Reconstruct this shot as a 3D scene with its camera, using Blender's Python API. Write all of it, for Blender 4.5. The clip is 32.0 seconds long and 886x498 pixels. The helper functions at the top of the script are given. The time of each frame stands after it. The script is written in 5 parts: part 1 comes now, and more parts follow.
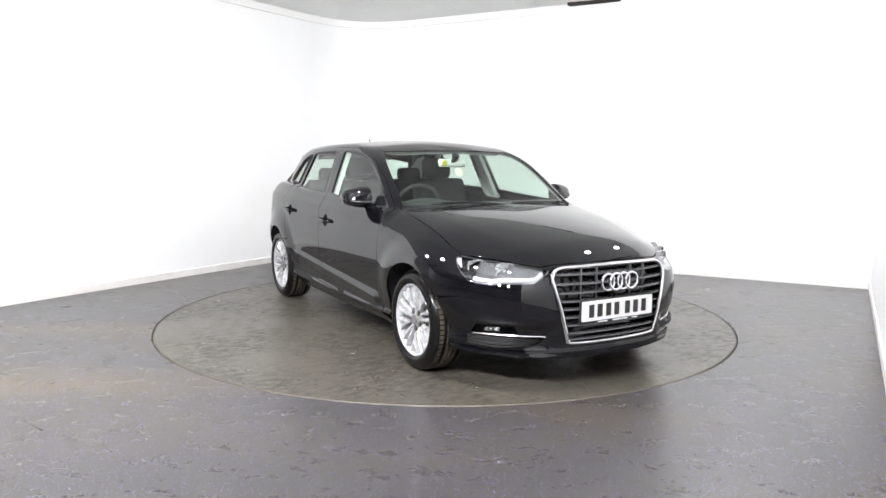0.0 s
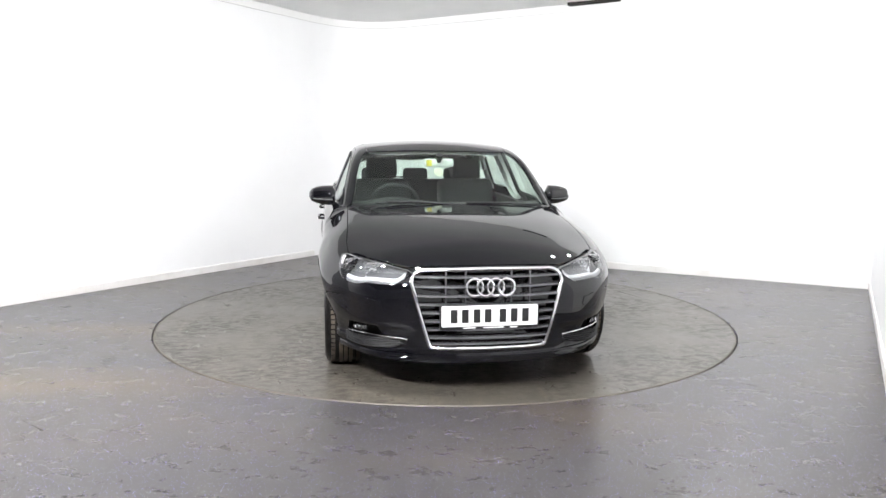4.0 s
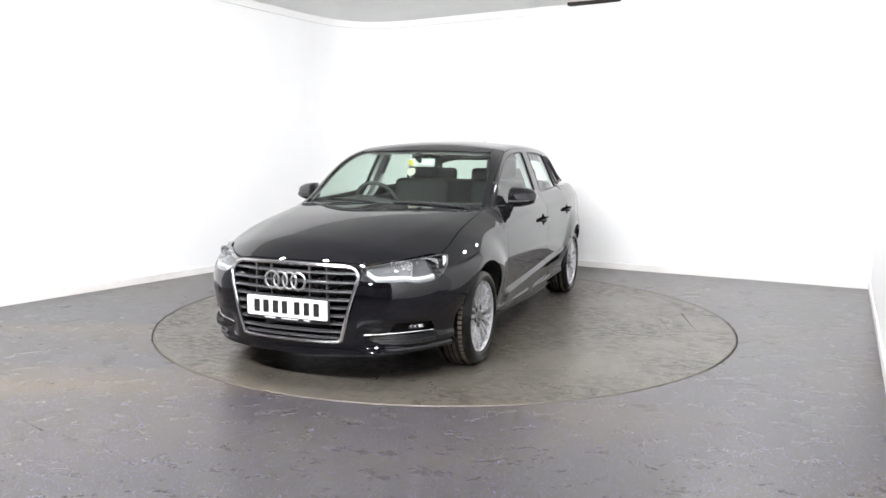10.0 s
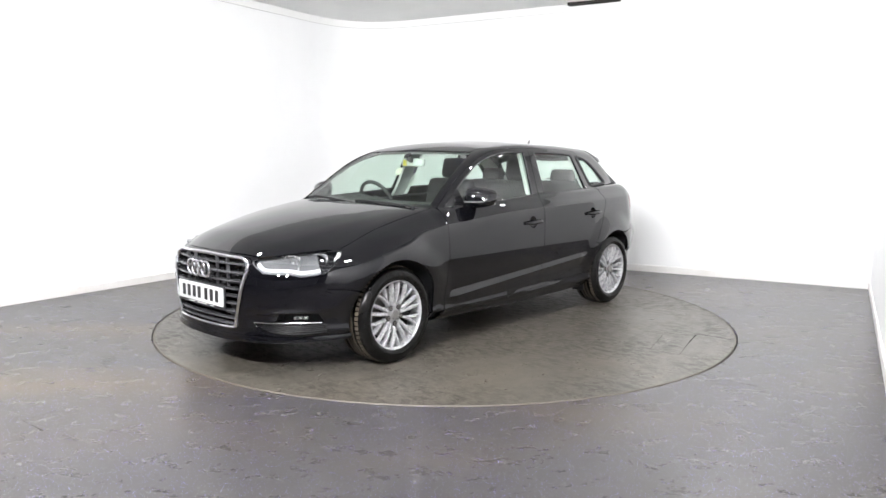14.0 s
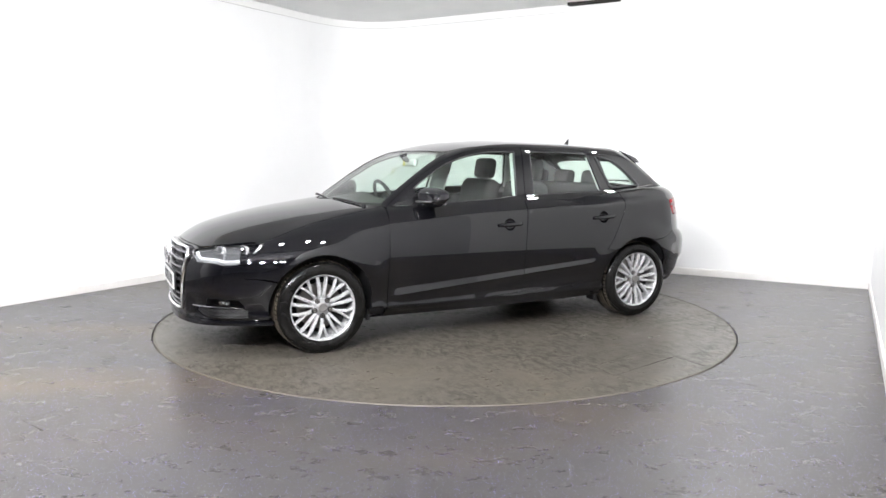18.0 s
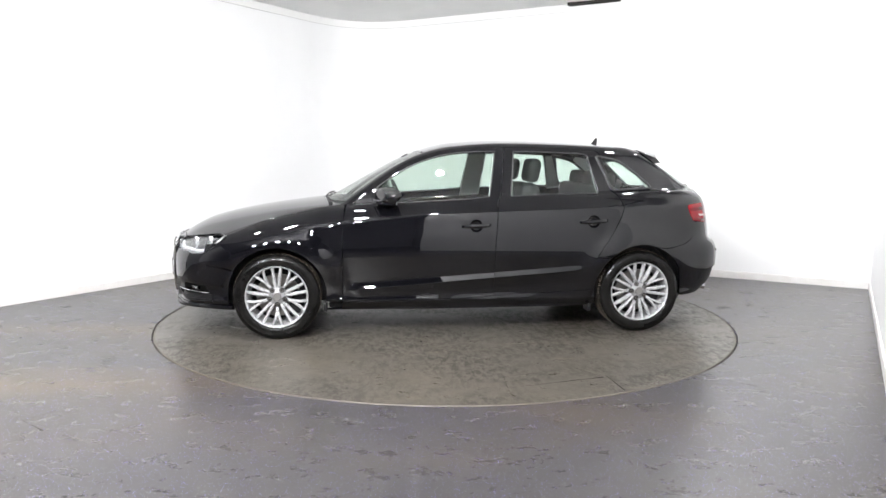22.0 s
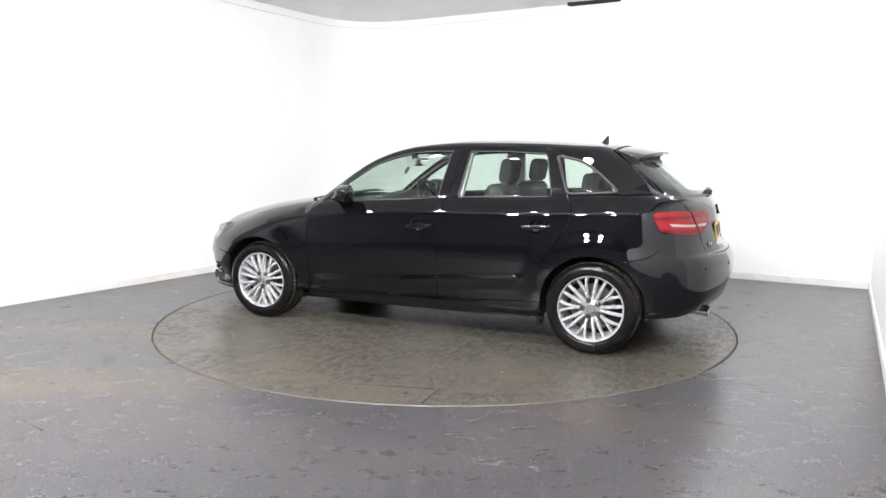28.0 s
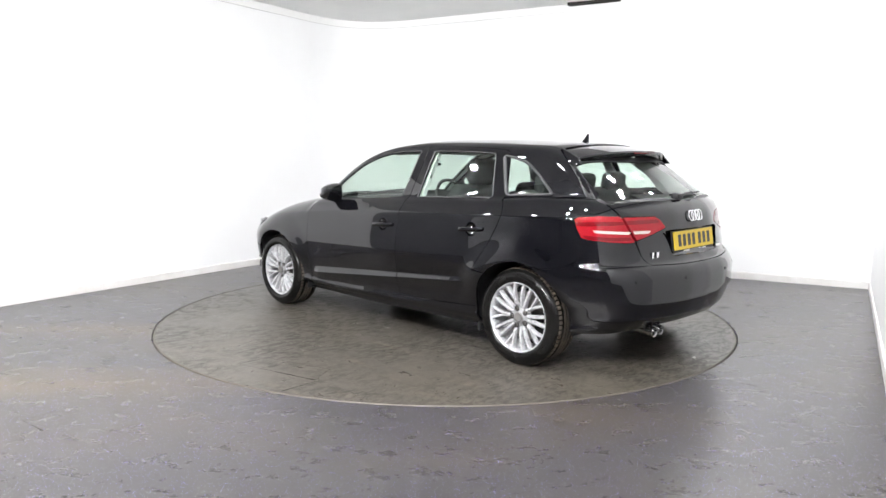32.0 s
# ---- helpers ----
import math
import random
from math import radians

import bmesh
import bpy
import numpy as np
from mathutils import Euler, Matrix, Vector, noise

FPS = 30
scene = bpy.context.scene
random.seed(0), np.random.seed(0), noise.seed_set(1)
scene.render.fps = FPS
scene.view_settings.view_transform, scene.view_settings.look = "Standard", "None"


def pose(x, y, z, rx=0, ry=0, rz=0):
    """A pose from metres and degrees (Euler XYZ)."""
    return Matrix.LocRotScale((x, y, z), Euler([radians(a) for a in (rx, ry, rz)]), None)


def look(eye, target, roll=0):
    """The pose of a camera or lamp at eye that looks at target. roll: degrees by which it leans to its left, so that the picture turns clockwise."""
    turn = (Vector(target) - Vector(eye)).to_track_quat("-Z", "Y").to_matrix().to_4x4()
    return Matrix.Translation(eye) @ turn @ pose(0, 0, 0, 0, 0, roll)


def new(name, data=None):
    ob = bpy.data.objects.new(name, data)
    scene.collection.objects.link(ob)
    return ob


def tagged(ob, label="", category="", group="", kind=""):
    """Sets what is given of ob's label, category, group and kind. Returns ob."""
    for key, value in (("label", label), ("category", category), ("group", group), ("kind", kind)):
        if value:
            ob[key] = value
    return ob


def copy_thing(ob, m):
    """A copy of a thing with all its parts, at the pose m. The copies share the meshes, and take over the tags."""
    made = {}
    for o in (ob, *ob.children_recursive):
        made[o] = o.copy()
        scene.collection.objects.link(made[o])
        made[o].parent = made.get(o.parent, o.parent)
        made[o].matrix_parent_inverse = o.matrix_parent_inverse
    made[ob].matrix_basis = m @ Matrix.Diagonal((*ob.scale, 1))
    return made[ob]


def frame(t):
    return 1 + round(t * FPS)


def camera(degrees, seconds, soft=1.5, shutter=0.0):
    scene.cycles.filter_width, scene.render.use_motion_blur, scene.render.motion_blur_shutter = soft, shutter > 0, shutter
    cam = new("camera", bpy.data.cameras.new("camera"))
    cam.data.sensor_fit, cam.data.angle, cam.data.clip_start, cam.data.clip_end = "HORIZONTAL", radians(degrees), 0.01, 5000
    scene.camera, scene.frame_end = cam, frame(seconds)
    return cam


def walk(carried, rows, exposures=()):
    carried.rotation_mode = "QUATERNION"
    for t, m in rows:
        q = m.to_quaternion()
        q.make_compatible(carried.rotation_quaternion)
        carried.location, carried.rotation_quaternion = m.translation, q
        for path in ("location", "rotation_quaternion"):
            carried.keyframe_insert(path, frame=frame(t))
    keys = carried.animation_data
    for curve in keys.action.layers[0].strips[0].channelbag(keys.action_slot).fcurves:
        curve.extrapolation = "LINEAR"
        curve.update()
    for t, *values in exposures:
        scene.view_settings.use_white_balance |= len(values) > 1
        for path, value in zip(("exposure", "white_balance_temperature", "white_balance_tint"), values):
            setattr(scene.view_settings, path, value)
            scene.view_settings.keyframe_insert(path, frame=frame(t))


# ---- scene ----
# camera: a fixed tripod beside the turntable
cam = camera(63.2, 32.0)
EYE = (0.0, 0.0, 1.2857)
VIEW = Matrix.Translation(EYE) @ pose(0, 0, 0, 90 - 7.294, 0, 0) @ pose(0, 0, 0, 0, 0, 0.31)
walk(cam, [(0.0, VIEW), (32.0, VIEW)])

TABLE = (0.0157, 5.8526)      # centre of the turntable
TABLE_R = 2.2434
TURNS = [(0, -29.75), (3, -14.2), (6, 1.33), (9, 16.8), (13, 37.36), (16, 52.9), (19, 68.3), (23, 88.53), (28, 113.68), (32, 134.48)]
SHIFT = (-0.047, -0.098)      # the car stands a little off the centre

# ---------------------------------------------------------------- light
world = bpy.data.worlds.new("room_air")
scene.world = world
world.use_nodes = True
world.node_tree.nodes["Background"].inputs[0].default_value = (0.9, 0.95, 1.0, 1)
world.node_tree.nodes["Background"].inputs[1].default_value = 0.05
EDGE_POWER = 700.0
HEAD_POWER = 1950.0
scene.view_settings.exposure = 0.0


# ---------------------------------------------------------------- materials
def material(name, color=(0.5, 0.5, 0.5), rough=0.5, metal=0.0, **more):
    m = bpy.data.materials.new(name)
    m.use_nodes = True
    b = m.node_tree.nodes["Principled BSDF"]
    b.inputs["Base Color"].default_value = (*color, 1)
    b.inputs["Roughness"].default_value = rough
    b.inputs["Metallic"].default_value = metal
    for key, value in more.items():
        b.inputs[key.replace("_", " ")].default_value = value
    return m


def grain(m, scale, low, high, to="Base Color", detail=6.0, rough=0.6, bump=0.0, coords="Object", stretch=(1, 1, 1)):
    """Noise between two values (colours or numbers) into an input of the material, and optionally a bump."""
    nt = m.node_tree
    b = nt.nodes["Principled BSDF"]
    tc = nt.nodes.new("ShaderNodeTexCoord")
    mp = nt.nodes.new("ShaderNodeMapping")
    mp.inputs["Scale"].default_value = stretch
    nz = nt.nodes.new("ShaderNodeTexNoise")
    nz.inputs["Scale"].default_value, nz.inputs["Detail"].default_value, nz.inputs["Roughness"].default_value = scale, detail, rough
    nt.links.new(tc.outputs[coords], mp.inputs[0])
    nt.links.new(mp.outputs[0], nz.inputs["Vector"])
    if to:
        r = nt.nodes.new("ShaderNodeValToRGB")
        r.color_ramp.elements[0].position, r.color_ramp.elements[1].position = 0.3, 0.7
        lo = (*low, 1) if isinstance(low, tuple) else (low, low, low, 1)
        hi = (*high, 1) if isinstance(high, tuple) else (high, high, high, 1)
        r.color_ramp.elements[0].color, r.color_ramp.elements[1].color = lo, hi
        nt.links.new(nz.outputs[0], r.inputs[0])
        nt.links.new(r.outputs[0], b.inputs[to])
    if bump:
        bp = nt.nodes.new("ShaderNodeBump")
        bp.inputs["Strength"].default_value, bp.inputs["Distance"].default_value = bump, 0.002
        nt.links.new(nz.outputs[0], bp.inputs["Height"])
        nt.links.new(bp.outputs[0], b.inputs["Normal"])
    return m


def glass(name, tint, gloss=0.0):
    m = bpy.data.materials.new(name)
    m.use_nodes = True
    nt = m.node_tree
    nt.nodes.remove(nt.nodes["Principled BSDF"])
    out = nt.nodes["Material Output"]
    tr = nt.nodes.new("ShaderNodeBsdfTransparent")
    tr.inputs[0].default_value = (*tint, 1)
    gl = nt.nodes.new("ShaderNodeBsdfGlossy")
    gl.inputs["Roughness"].default_value = gloss
    lw = nt.nodes.new("ShaderNodeLayerWeight")
    lw.inputs[0].default_value = 0.5
    pw = nt.nodes.new("ShaderNodeMath")
    pw.operation, pw.inputs[1].default_value = "POWER", 5.0
    fr = nt.nodes.new("ShaderNodeMath")
    fr.operation, fr.inputs[1].default_value, fr.inputs[2].default_value = "MULTIPLY_ADD", 0.8, 0.095
    nt.links.new(lw.outputs["Facing"], pw.inputs[0])
    nt.links.new(pw.outputs[0], fr.inputs[0])
    mx = nt.nodes.new("ShaderNodeMixShader")
    for a, b in ((fr.outputs[0], mx.inputs[0]), (tr.outputs[0], mx.inputs[1]), (gl.outputs[0], mx.inputs[2]), (mx.outputs[0], out.inputs[0])):
        nt.links.new(a, b)
    return m


WALL = grain(material("white_wall_paint", (0.86, 0.86, 0.86), 0.6), 1.3, (0.845, 0.847, 0.847), (0.875, 0.875, 0.875))
grain(WALL, 60, 0, 0, to="", bump=0.08)
# next two: surfaces out of view, toned for what the car reflects
CHARCOAL = grain(material("unseen_dark", (0.19, 0.19, 0.198), 0.7), 3, (0.175, 0.175, 0.183), (0.205, 0.205, 0.214))
GREYWALL = grain(material("unseen_wall_grey", (0.60, 0.60, 0.61), 0.7), 2, (0.57, 0.57, 0.58), (0.63, 0.63, 0.64))
SKIRT = grain(material("skirting_paint", (0.78, 0.77, 0.75), 0.4), 4, (0.7, 0.68, 0.65), (0.8, 0.79, 0.78))
CEIL = grain(material("ceiling_paint", (0.84, 0.84, 0.83), 0.8), 2, (0.81, 0.82, 0.81), (0.87, 0.87, 0.86))
SHADE_GREY = material("shade_line_grey", (0.6, 0.59, 0.58), 0.6)
TRIM = material("white_trim", (0.85, 0.85, 0.84), 0.3)
DARKGAP = material("dark_gap", (0.02, 0.017, 0.015), 0.8)
LED = material("led_spot", (1, 1, 1), 0.5, Emission_Color=(0.985, 0.985, 1.0, 1), Emission_Strength=EDGE_POWER)
LED_HEAD = material("led_head", (1, 1, 1), 0.5, Emission_Color=(0.985, 0.985, 1.0, 1), Emission_Strength=HEAD_POWER)
WHITE_METAL = material("white_metal", (0.8, 0.8, 0.8), 0.4)


def floor_material(name, base, brown, flecks, wear=1.0, gloss=(0.22, 0.52), tracks=False, smears=(), ior=1.38):
    """Grey sheet vinyl: brown smears, scuffs, sparkling flecks."""
    m = material(name, base, 0.4, IOR=ior)
    nt = m.node_tree
    b = nt.nodes["Principled BSDF"]
    tc = nt.nodes.new("ShaderNodeTexCoord")

    def noise_of(scale, detail, lo, hi, stretch=(1, 1, 1), rough=0.6):
        mp = nt.nodes.new("ShaderNodeMapping")
        mp.inputs["Scale"].default_value = stretch
        n = nt.nodes.new("ShaderNodeTexNoise")
        n.inputs["Scale"].default_value, n.inputs["Detail"].default_value, n.inputs["Roughness"].default_value = scale, detail, rough
        nt.links.new(tc.outputs["Object"], mp.inputs[0])
        nt.links.new(mp.outputs[0], n.inputs["Vector"])
        r = nt.nodes.new("ShaderNodeMapRange")
        r.inputs["From Min"].default_value, r.inputs["From Max"].default_value = lo, hi
        nt.links.new(n.outputs[0], r.inputs[0])
        return r.outputs[0]

    def mix(factor, a, c):
        x = nt.nodes.new("ShaderNodeMix")
        x.data_type = "RGBA"
        for sock, val in ((x.inputs[0], factor), (x.inputs[6], a), (x.inputs[7], c)):
            if isinstance(val, tuple):
                sock.default_value = (*val, 1)
            elif isinstance(val, (int, float)):
                sock.default_value = val
            else:
                nt.links.new(val, sock)
        return x.outputs[2]

    def times(a, k):
        x = nt.nodes.new("ShaderNodeMath")
        x.operation = "MULTIPLY"
        nt.links.new(a, x.inputs[0])
        x.inputs[1].default_value = k
        return x.outputs[0]

    col = mix(noise_of(9, 8, 0.35, 0.7), tuple(c * 0.94 for c in base), tuple(c * 1.06 for c in base))
    col = mix(times(noise_of(0.45, 2, 0.45, 0.72, (1, 1.8, 1)), 0.6), col, brown)
    col = mix(times(noise_of(48, 12, 0.44, 0.66, (0.3, 1.3, 1), 0.75), 0.36 * wear), col, tuple(c * 0.45 for c in base))
    col = mix(times(noise_of(60, 12, 0.50, 0.70, (1.2, 0.3, 1), 0.75), 0.18 * wear), col, tuple(c * 1.9 for c in brown))
    col = mix(times(noise_of(5, 12, 0.46, 0.66, (1, 1.7, 1), 0.78), 0.35 * wear), col, tuple(c * 0.4 for c in base))
    col = mix(times(noise_of(2.2, 12, 0.56, 0.66, (0.5, 3.0, 1), 0.8), 0.45 * wear), col, tuple(c * 1.6 for c in brown))
    scuff = noise_of(24, 14, 0.50, 0.64, (1.0, 0.45, 1), 0.8)
    col = mix(times(scuff, 0.28 * wear), col, tuple(c * 0.45 for c in base))
    col = mix(times(noise_of(30, 14, 0.56, 0.68, (0.3, 1.6, 1), 0.8), 0.25 * wear), col, tuple(c * 2.1 for c in base))
    for sx, sy, rx, ry in smears:
        # a soft brown smear, long across the floor
        mp = nt.nodes.new("ShaderNodeMapping")
        mp.vector_type = "TEXTURE"
        mp.inputs["Location"].default_value, mp.inputs["Scale"].default_value = (sx, sy, 0), (rx, ry, 1)
        nt.links.new(tc.outputs["Object"], mp.inputs[0])
        far = nt.nodes.new("ShaderNodeVectorMath")
        far.operation = "LENGTH"
        nt.links.new(mp.outputs[0], far.inputs[0])
        soft = nt.nodes.new("ShaderNodeMapRange")
        soft.inputs["From Min"].default_value, soft.inputs["From Max"].default_value = 1.0, 0.2
        nt.links.new(far.outputs["Value"], soft.inputs[0])
        torn = nt.nodes.new("ShaderNodeMath")
        torn.operation = "MULTIPLY"
        nt.links.new(soft.outputs[0], torn.inputs[0])
        nt.links.new(noise_of(1.6, 5, 0.12, 0.55, (0.6, 1.8, 1)), torn.inputs[1])
        col = mix(torn.outputs[0], col, tuple(c * 1.12 for c in brown))
    rub = None
    if tracks:
        # dark rubbed patches with torn edges, and pale scores
        patch = noise_of(1.1, 3, 0.36, 0.54)
        torn = noise_of(21, 14, 0.48, 0.535, (1.0, 0.45, 1), 0.86)
        both = nt.nodes.new("ShaderNodeMath")
        both.operation = "MULTIPLY"
        nt.links.new(patch, both.inputs[0])
        nt.links.new(torn, both.inputs[1])
        rub = both.outputs[0]
        col = mix(times(rub, 0.66), col, tuple(c * 0.2 for c in base))
        col = mix(times(noise_of(40, 8, 0.60, 0.68, (0.12, 1.8, 1), 0.7), 0.5), col, tuple(c * 1.7 for c in base))
        col = mix(times(noise_of(46, 8, 0.61, 0.68, (1.7, 0.14, 1), 0.7), 0.4), col, tuple(c * 1.6 for c in base))
    v = nt.nodes.new("ShaderNodeTexVoronoi")
    v.inputs["Scale"].default_value = 146
    nt.links.new(tc.outputs["Object"], v.inputs["Vector"])
    near = nt.nodes.new("ShaderNodeMath")
    near.operation = "LESS_THAN"
    nt.links.new(v.outputs["Distance"], near.inputs[0])
    near.inputs[1].default_value = 0.215
    hue = nt.nodes.new("ShaderNodeValToRGB")
    hue.color_ramp.interpolation = "CONSTANT"
    e = hue.color_ramp.elements
    e[0].position, e[0].color = 0.0, (0.42, 0.35, 0.95, 1)
    e[1].position, e[1].color = 0.30, (0.50, 0.50, 0.56, 1)
    for at, c in ((0.5, (0.26, 0.18, 0.66)), (0.66, (0.24, 0.22, 0.21)), (0.82, (0.12, 0.11, 0.11))):
        x = e.new(at)
        x.color = (*c, 1)
    sep = nt.nodes.new("ShaderNodeSeparateColor")
    nt.links.new(v.outputs["Color"], sep.inputs[0])
    nt.links.new(sep.outputs[0], hue.inputs[0])
    pick = nt.nodes.new("ShaderNodeMath")
    pick.operation, pick.inputs[1].default_value = "LESS_THAN", 0.55
    nt.links.new(sep.outputs[1], pick.inputs[0])
    both_of = nt.nodes.new("ShaderNodeMath")
    both_of.operation = "MULTIPLY"
    nt.links.new(near.outputs[0], both_of.inputs[0])
    nt.links.new(pick.outputs[0], both_of.inputs[1])
    col = mix(times(both_of.outputs[0], flecks), col, hue.outputs[0])
    nt.links.new(col, b.inputs["Base Color"])
    rr = nt.nodes.new("ShaderNodeMapRange")
    rr.inputs["To Min"].default_value, rr.inputs["To Max"].default_value = gloss
    nt.links.new(noise_of(6, 12, 0.40, 0.62, (1, 1.4, 1), 0.75), rr.inputs[0])
    worn = rr.outputs[0]
    if rub is not None:
        add = nt.nodes.new("ShaderNodeMath")
        add.operation, add.inputs[1].default_value = "MULTIPLY_ADD", 0.16
        nt.links.new(rub, add.inputs[0])
        nt.links.new(worn, add.inputs[2])
        worn = add.outputs[0]
    nt.links.new(worn, b.inputs["Roughness"])
    bp = nt.nodes.new("ShaderNodeBump")
    bp.inputs["Strength"].default_value, bp.inputs["Distance"].default_value = 0.25, 0.001
    nt.links.new(noise_of(150, 3, 0.2, 0.8), bp.inputs["Height"])
    nt.links.new(bp.outputs[0], b.inputs["Normal"])
    return m


FLOOR = floor_material("speckled_vinyl", (0.050, 0.0472, 0.0462), (0.078, 0.061, 0.040), 1.0, 0.06, (0.27, 0.30), smears=((-2.5, 3.95, 1.9, 0.42), (-2.6, 5.2, 1.6, 0.32)))
DISC = floor_material("worn_turntable_vinyl", (0.094, 0.085, 0.071), (0.122, 0.103, 0.076), 0.10, 1.5, (0.27, 0.32), True, ior=1.40)
SCUFF = material("scratch", (0.018, 0.016, 0.013), 0.9, IOR=1.1)

PAINT = material("black_car_paint", (0.0026, 0.0026, 0.0036), 0.02, IOR=1.59)
grain(PAINT, 900, 0.015, 0.03, to="Roughness")
GLASS = glass("green_tinted_glass", (0.80, 0.90, 0.84))
LENS = glass("clear_lens", (0.96, 0.97, 0.98))
CHROME = grain(material("chrome", (0.82, 0.82, 0.83), 0.16, 1.0), 40, 0.11, 0.22, to="Roughness")
MIRROR = material("mirror_glass", (0.75, 0.76, 0.76), 0.02, 1.0)
SATIN = material("satin_black_trim", (0.035, 0.035, 0.037), 0.45, IOR=1.45)
ALLOY = grain(material("silver_alloy", (0.39, 0.39, 0.40), 0.28, 0.15), 30, 0.22, 0.34, to="Roughness")
CAPGREY = grain(material("cap_grey", (0.16, 0.155, 0.15), 0.35, 0.3), 60, 0.3, 0.5, to="Roughness")
ALLOYDULL = grain(material("dull_alloy", (0.24, 0.24, 0.245), 0.35, 0.2), 40, 0.3, 0.45, to="Roughness")
RUBBER = grain(material("tyre_rubber", (0.008, 0.008, 0.008), 0.22, IOR=1.28), 5, (0.003, 0.003, 0.003), (0.009, 0.0085, 0.008), bump=0.05)
TREAD = grain(material("dusty_tread", (0.05, 0.04, 0.03), 0.75), 9, (0.02, 0.017, 0.014), (0.07, 0.053, 0.036), bump=0.3)
PLASTIC = grain(material("black_plastic", (0.008, 0.008, 0.009), 0.5, IOR=1.4), 120, 0.45, 0.6, to="Roughness", bump=0.1)
GLOSSBLACK = material("gloss_black", (0.008, 0.008, 0.009), 0.08)
SLATGREY = material("grey_slat", (0.13, 0.13, 0.137), 0.25, 0.7)
FABRIC = grain(material("dark_fabric", (0.018, 0.018, 0.02), 0.9), 300, (0.012, 0.012, 0.013), (0.03, 0.03, 0.032), bump=0.4)
LINER = grain(material("pale_lining", (0.6, 0.61, 0.6), 0.9), 200, (0.56, 0.57, 0.56), (0.65, 0.65, 0.64))
CABIN = grain(material("cabin_plastic", (0.02, 0.02, 0.022), 0.6), 200, (0.014, 0.014, 0.015), (0.03, 0.03, 0.032), bump=0.2)
RED = material("red_lens", (0.22, 0.005, 0.010), 0.06, IOR=1.5)
REDDEEP = material("deep_red_lens", (0.12, 0.002, 0.005), 0.06)
PINK = material("clear_lens_band", (0.40, 0.33, 0.31), 0.1)
AMBER = material("amber_clear", (0.75, 0.6, 0.5), 0.15)
REFLECTOR = material("lamp_reflector", (0.16, 0.163, 0.167), 0.38, 0.1)
LAMPBACK = grain(material("lamp_silver", (0.075, 0.076, 0.079), 0.3, 0.2), 60, 0.25, 0.45, to="Roughness")
LAMPWHITE = material("lamp_white", (0.45, 0.455, 0.46), 0.3)
BOWL = grain(material("lamp_bowl", (0.55, 0.555, 0.56), 0.25, 0.75), 90, 0.12, 0.4, to="Roughness", bump=0.3)
PLATE_W = material("plate_white", (0.72, 0.72, 0.71), 0.3)
PLATE_Y = material("plate_yellow", (0.58, 0.40, 0.01), 0.35)
INK = material("plate_black", (0.01, 0.01, 0.01), 0.4)
DISCMETAL = material("brake_metal", (0.2, 0.19, 0.18), 0.4, 0.9)
PAPER = material("sticker_paper", (0.55, 0.54, 0.44), 0.6)
PLATE_BLUE = material("sensor_yellow", (0.6, 0.5, 0.05), 0.5)


# ---------------------------------------------------------------- mesh helpers
def part(name, bm, mat, parent, label="", smooth=True):
    """Links a bmesh as one mesh object under a thing or a part."""
    if isinstance(bm, bmesh.types.BMesh):
        me = bpy.data.meshes.new(name)
        bmesh.ops.recalc_face_normals(bm, faces=bm.faces)
        bm.to_mesh(me)
        bm.free()
        if smooth:
            me.shade_smooth()
            me.set_sharp_from_angle(angle=radians(38))
    else:
        me = bm
    if not me.materials:
        me.materials.append(mat)
    ob = new(name, me)
    ob.parent = parent
    if parent is not None and parent.type == "EMPTY" and parent.name.startswith("car"):
        ob.location = (SHIFT[0], SHIFT[1], 0)
    if label:
        tagged(ob, label)
    return ob


def box(bm, c, s, bevel=0.0, m=None, seg=2):
    r = bmesh.ops.create_cube(bm, size=1.0)
    vs = r["verts"]
    bmesh.ops.scale(bm, vec=s, verts=vs)
    if bevel:
        es = list({e for v in vs for e in v.link_edges})
        o = bmesh.ops.bevel(bm, geom=es, offset=bevel, segments=seg, affect="EDGES", profile=0.5)
        vs = list({v for f in o["faces"] for v in f.verts} | {v for v in vs if v.is_valid})
    bmesh.ops.transform(bm, matrix=Matrix.Translation(c) @ (m or Matrix()), verts=vs)
    return vs


def lathe(bm, prof, n=48, m=None, close=False):
    """Turns (radius, height) pairs about the z axis."""
    rings = []
    for r, h in prof:
        rings.append([bm.verts.new((m or Matrix()) @ Vector((r * math.cos(2 * math.pi * k / n), r * math.sin(2 * math.pi * k / n), h))) for k in range(n)])
    pairs = list(zip(rings, rings[1:])) + ([(rings[-1], rings[0])] if close else [])
    for a, b in pairs:
        for k in range(n):
            bm.faces.new((a[k], a[(k + 1) % n], b[(k + 1) % n], b[k]))
    if not close:
        for ring in (rings[0], rings[-1]):
            if len(ring) > 2 and prof[rings.index(ring)][0] > 1e-4:
                bm.faces.new(ring)
    return rings


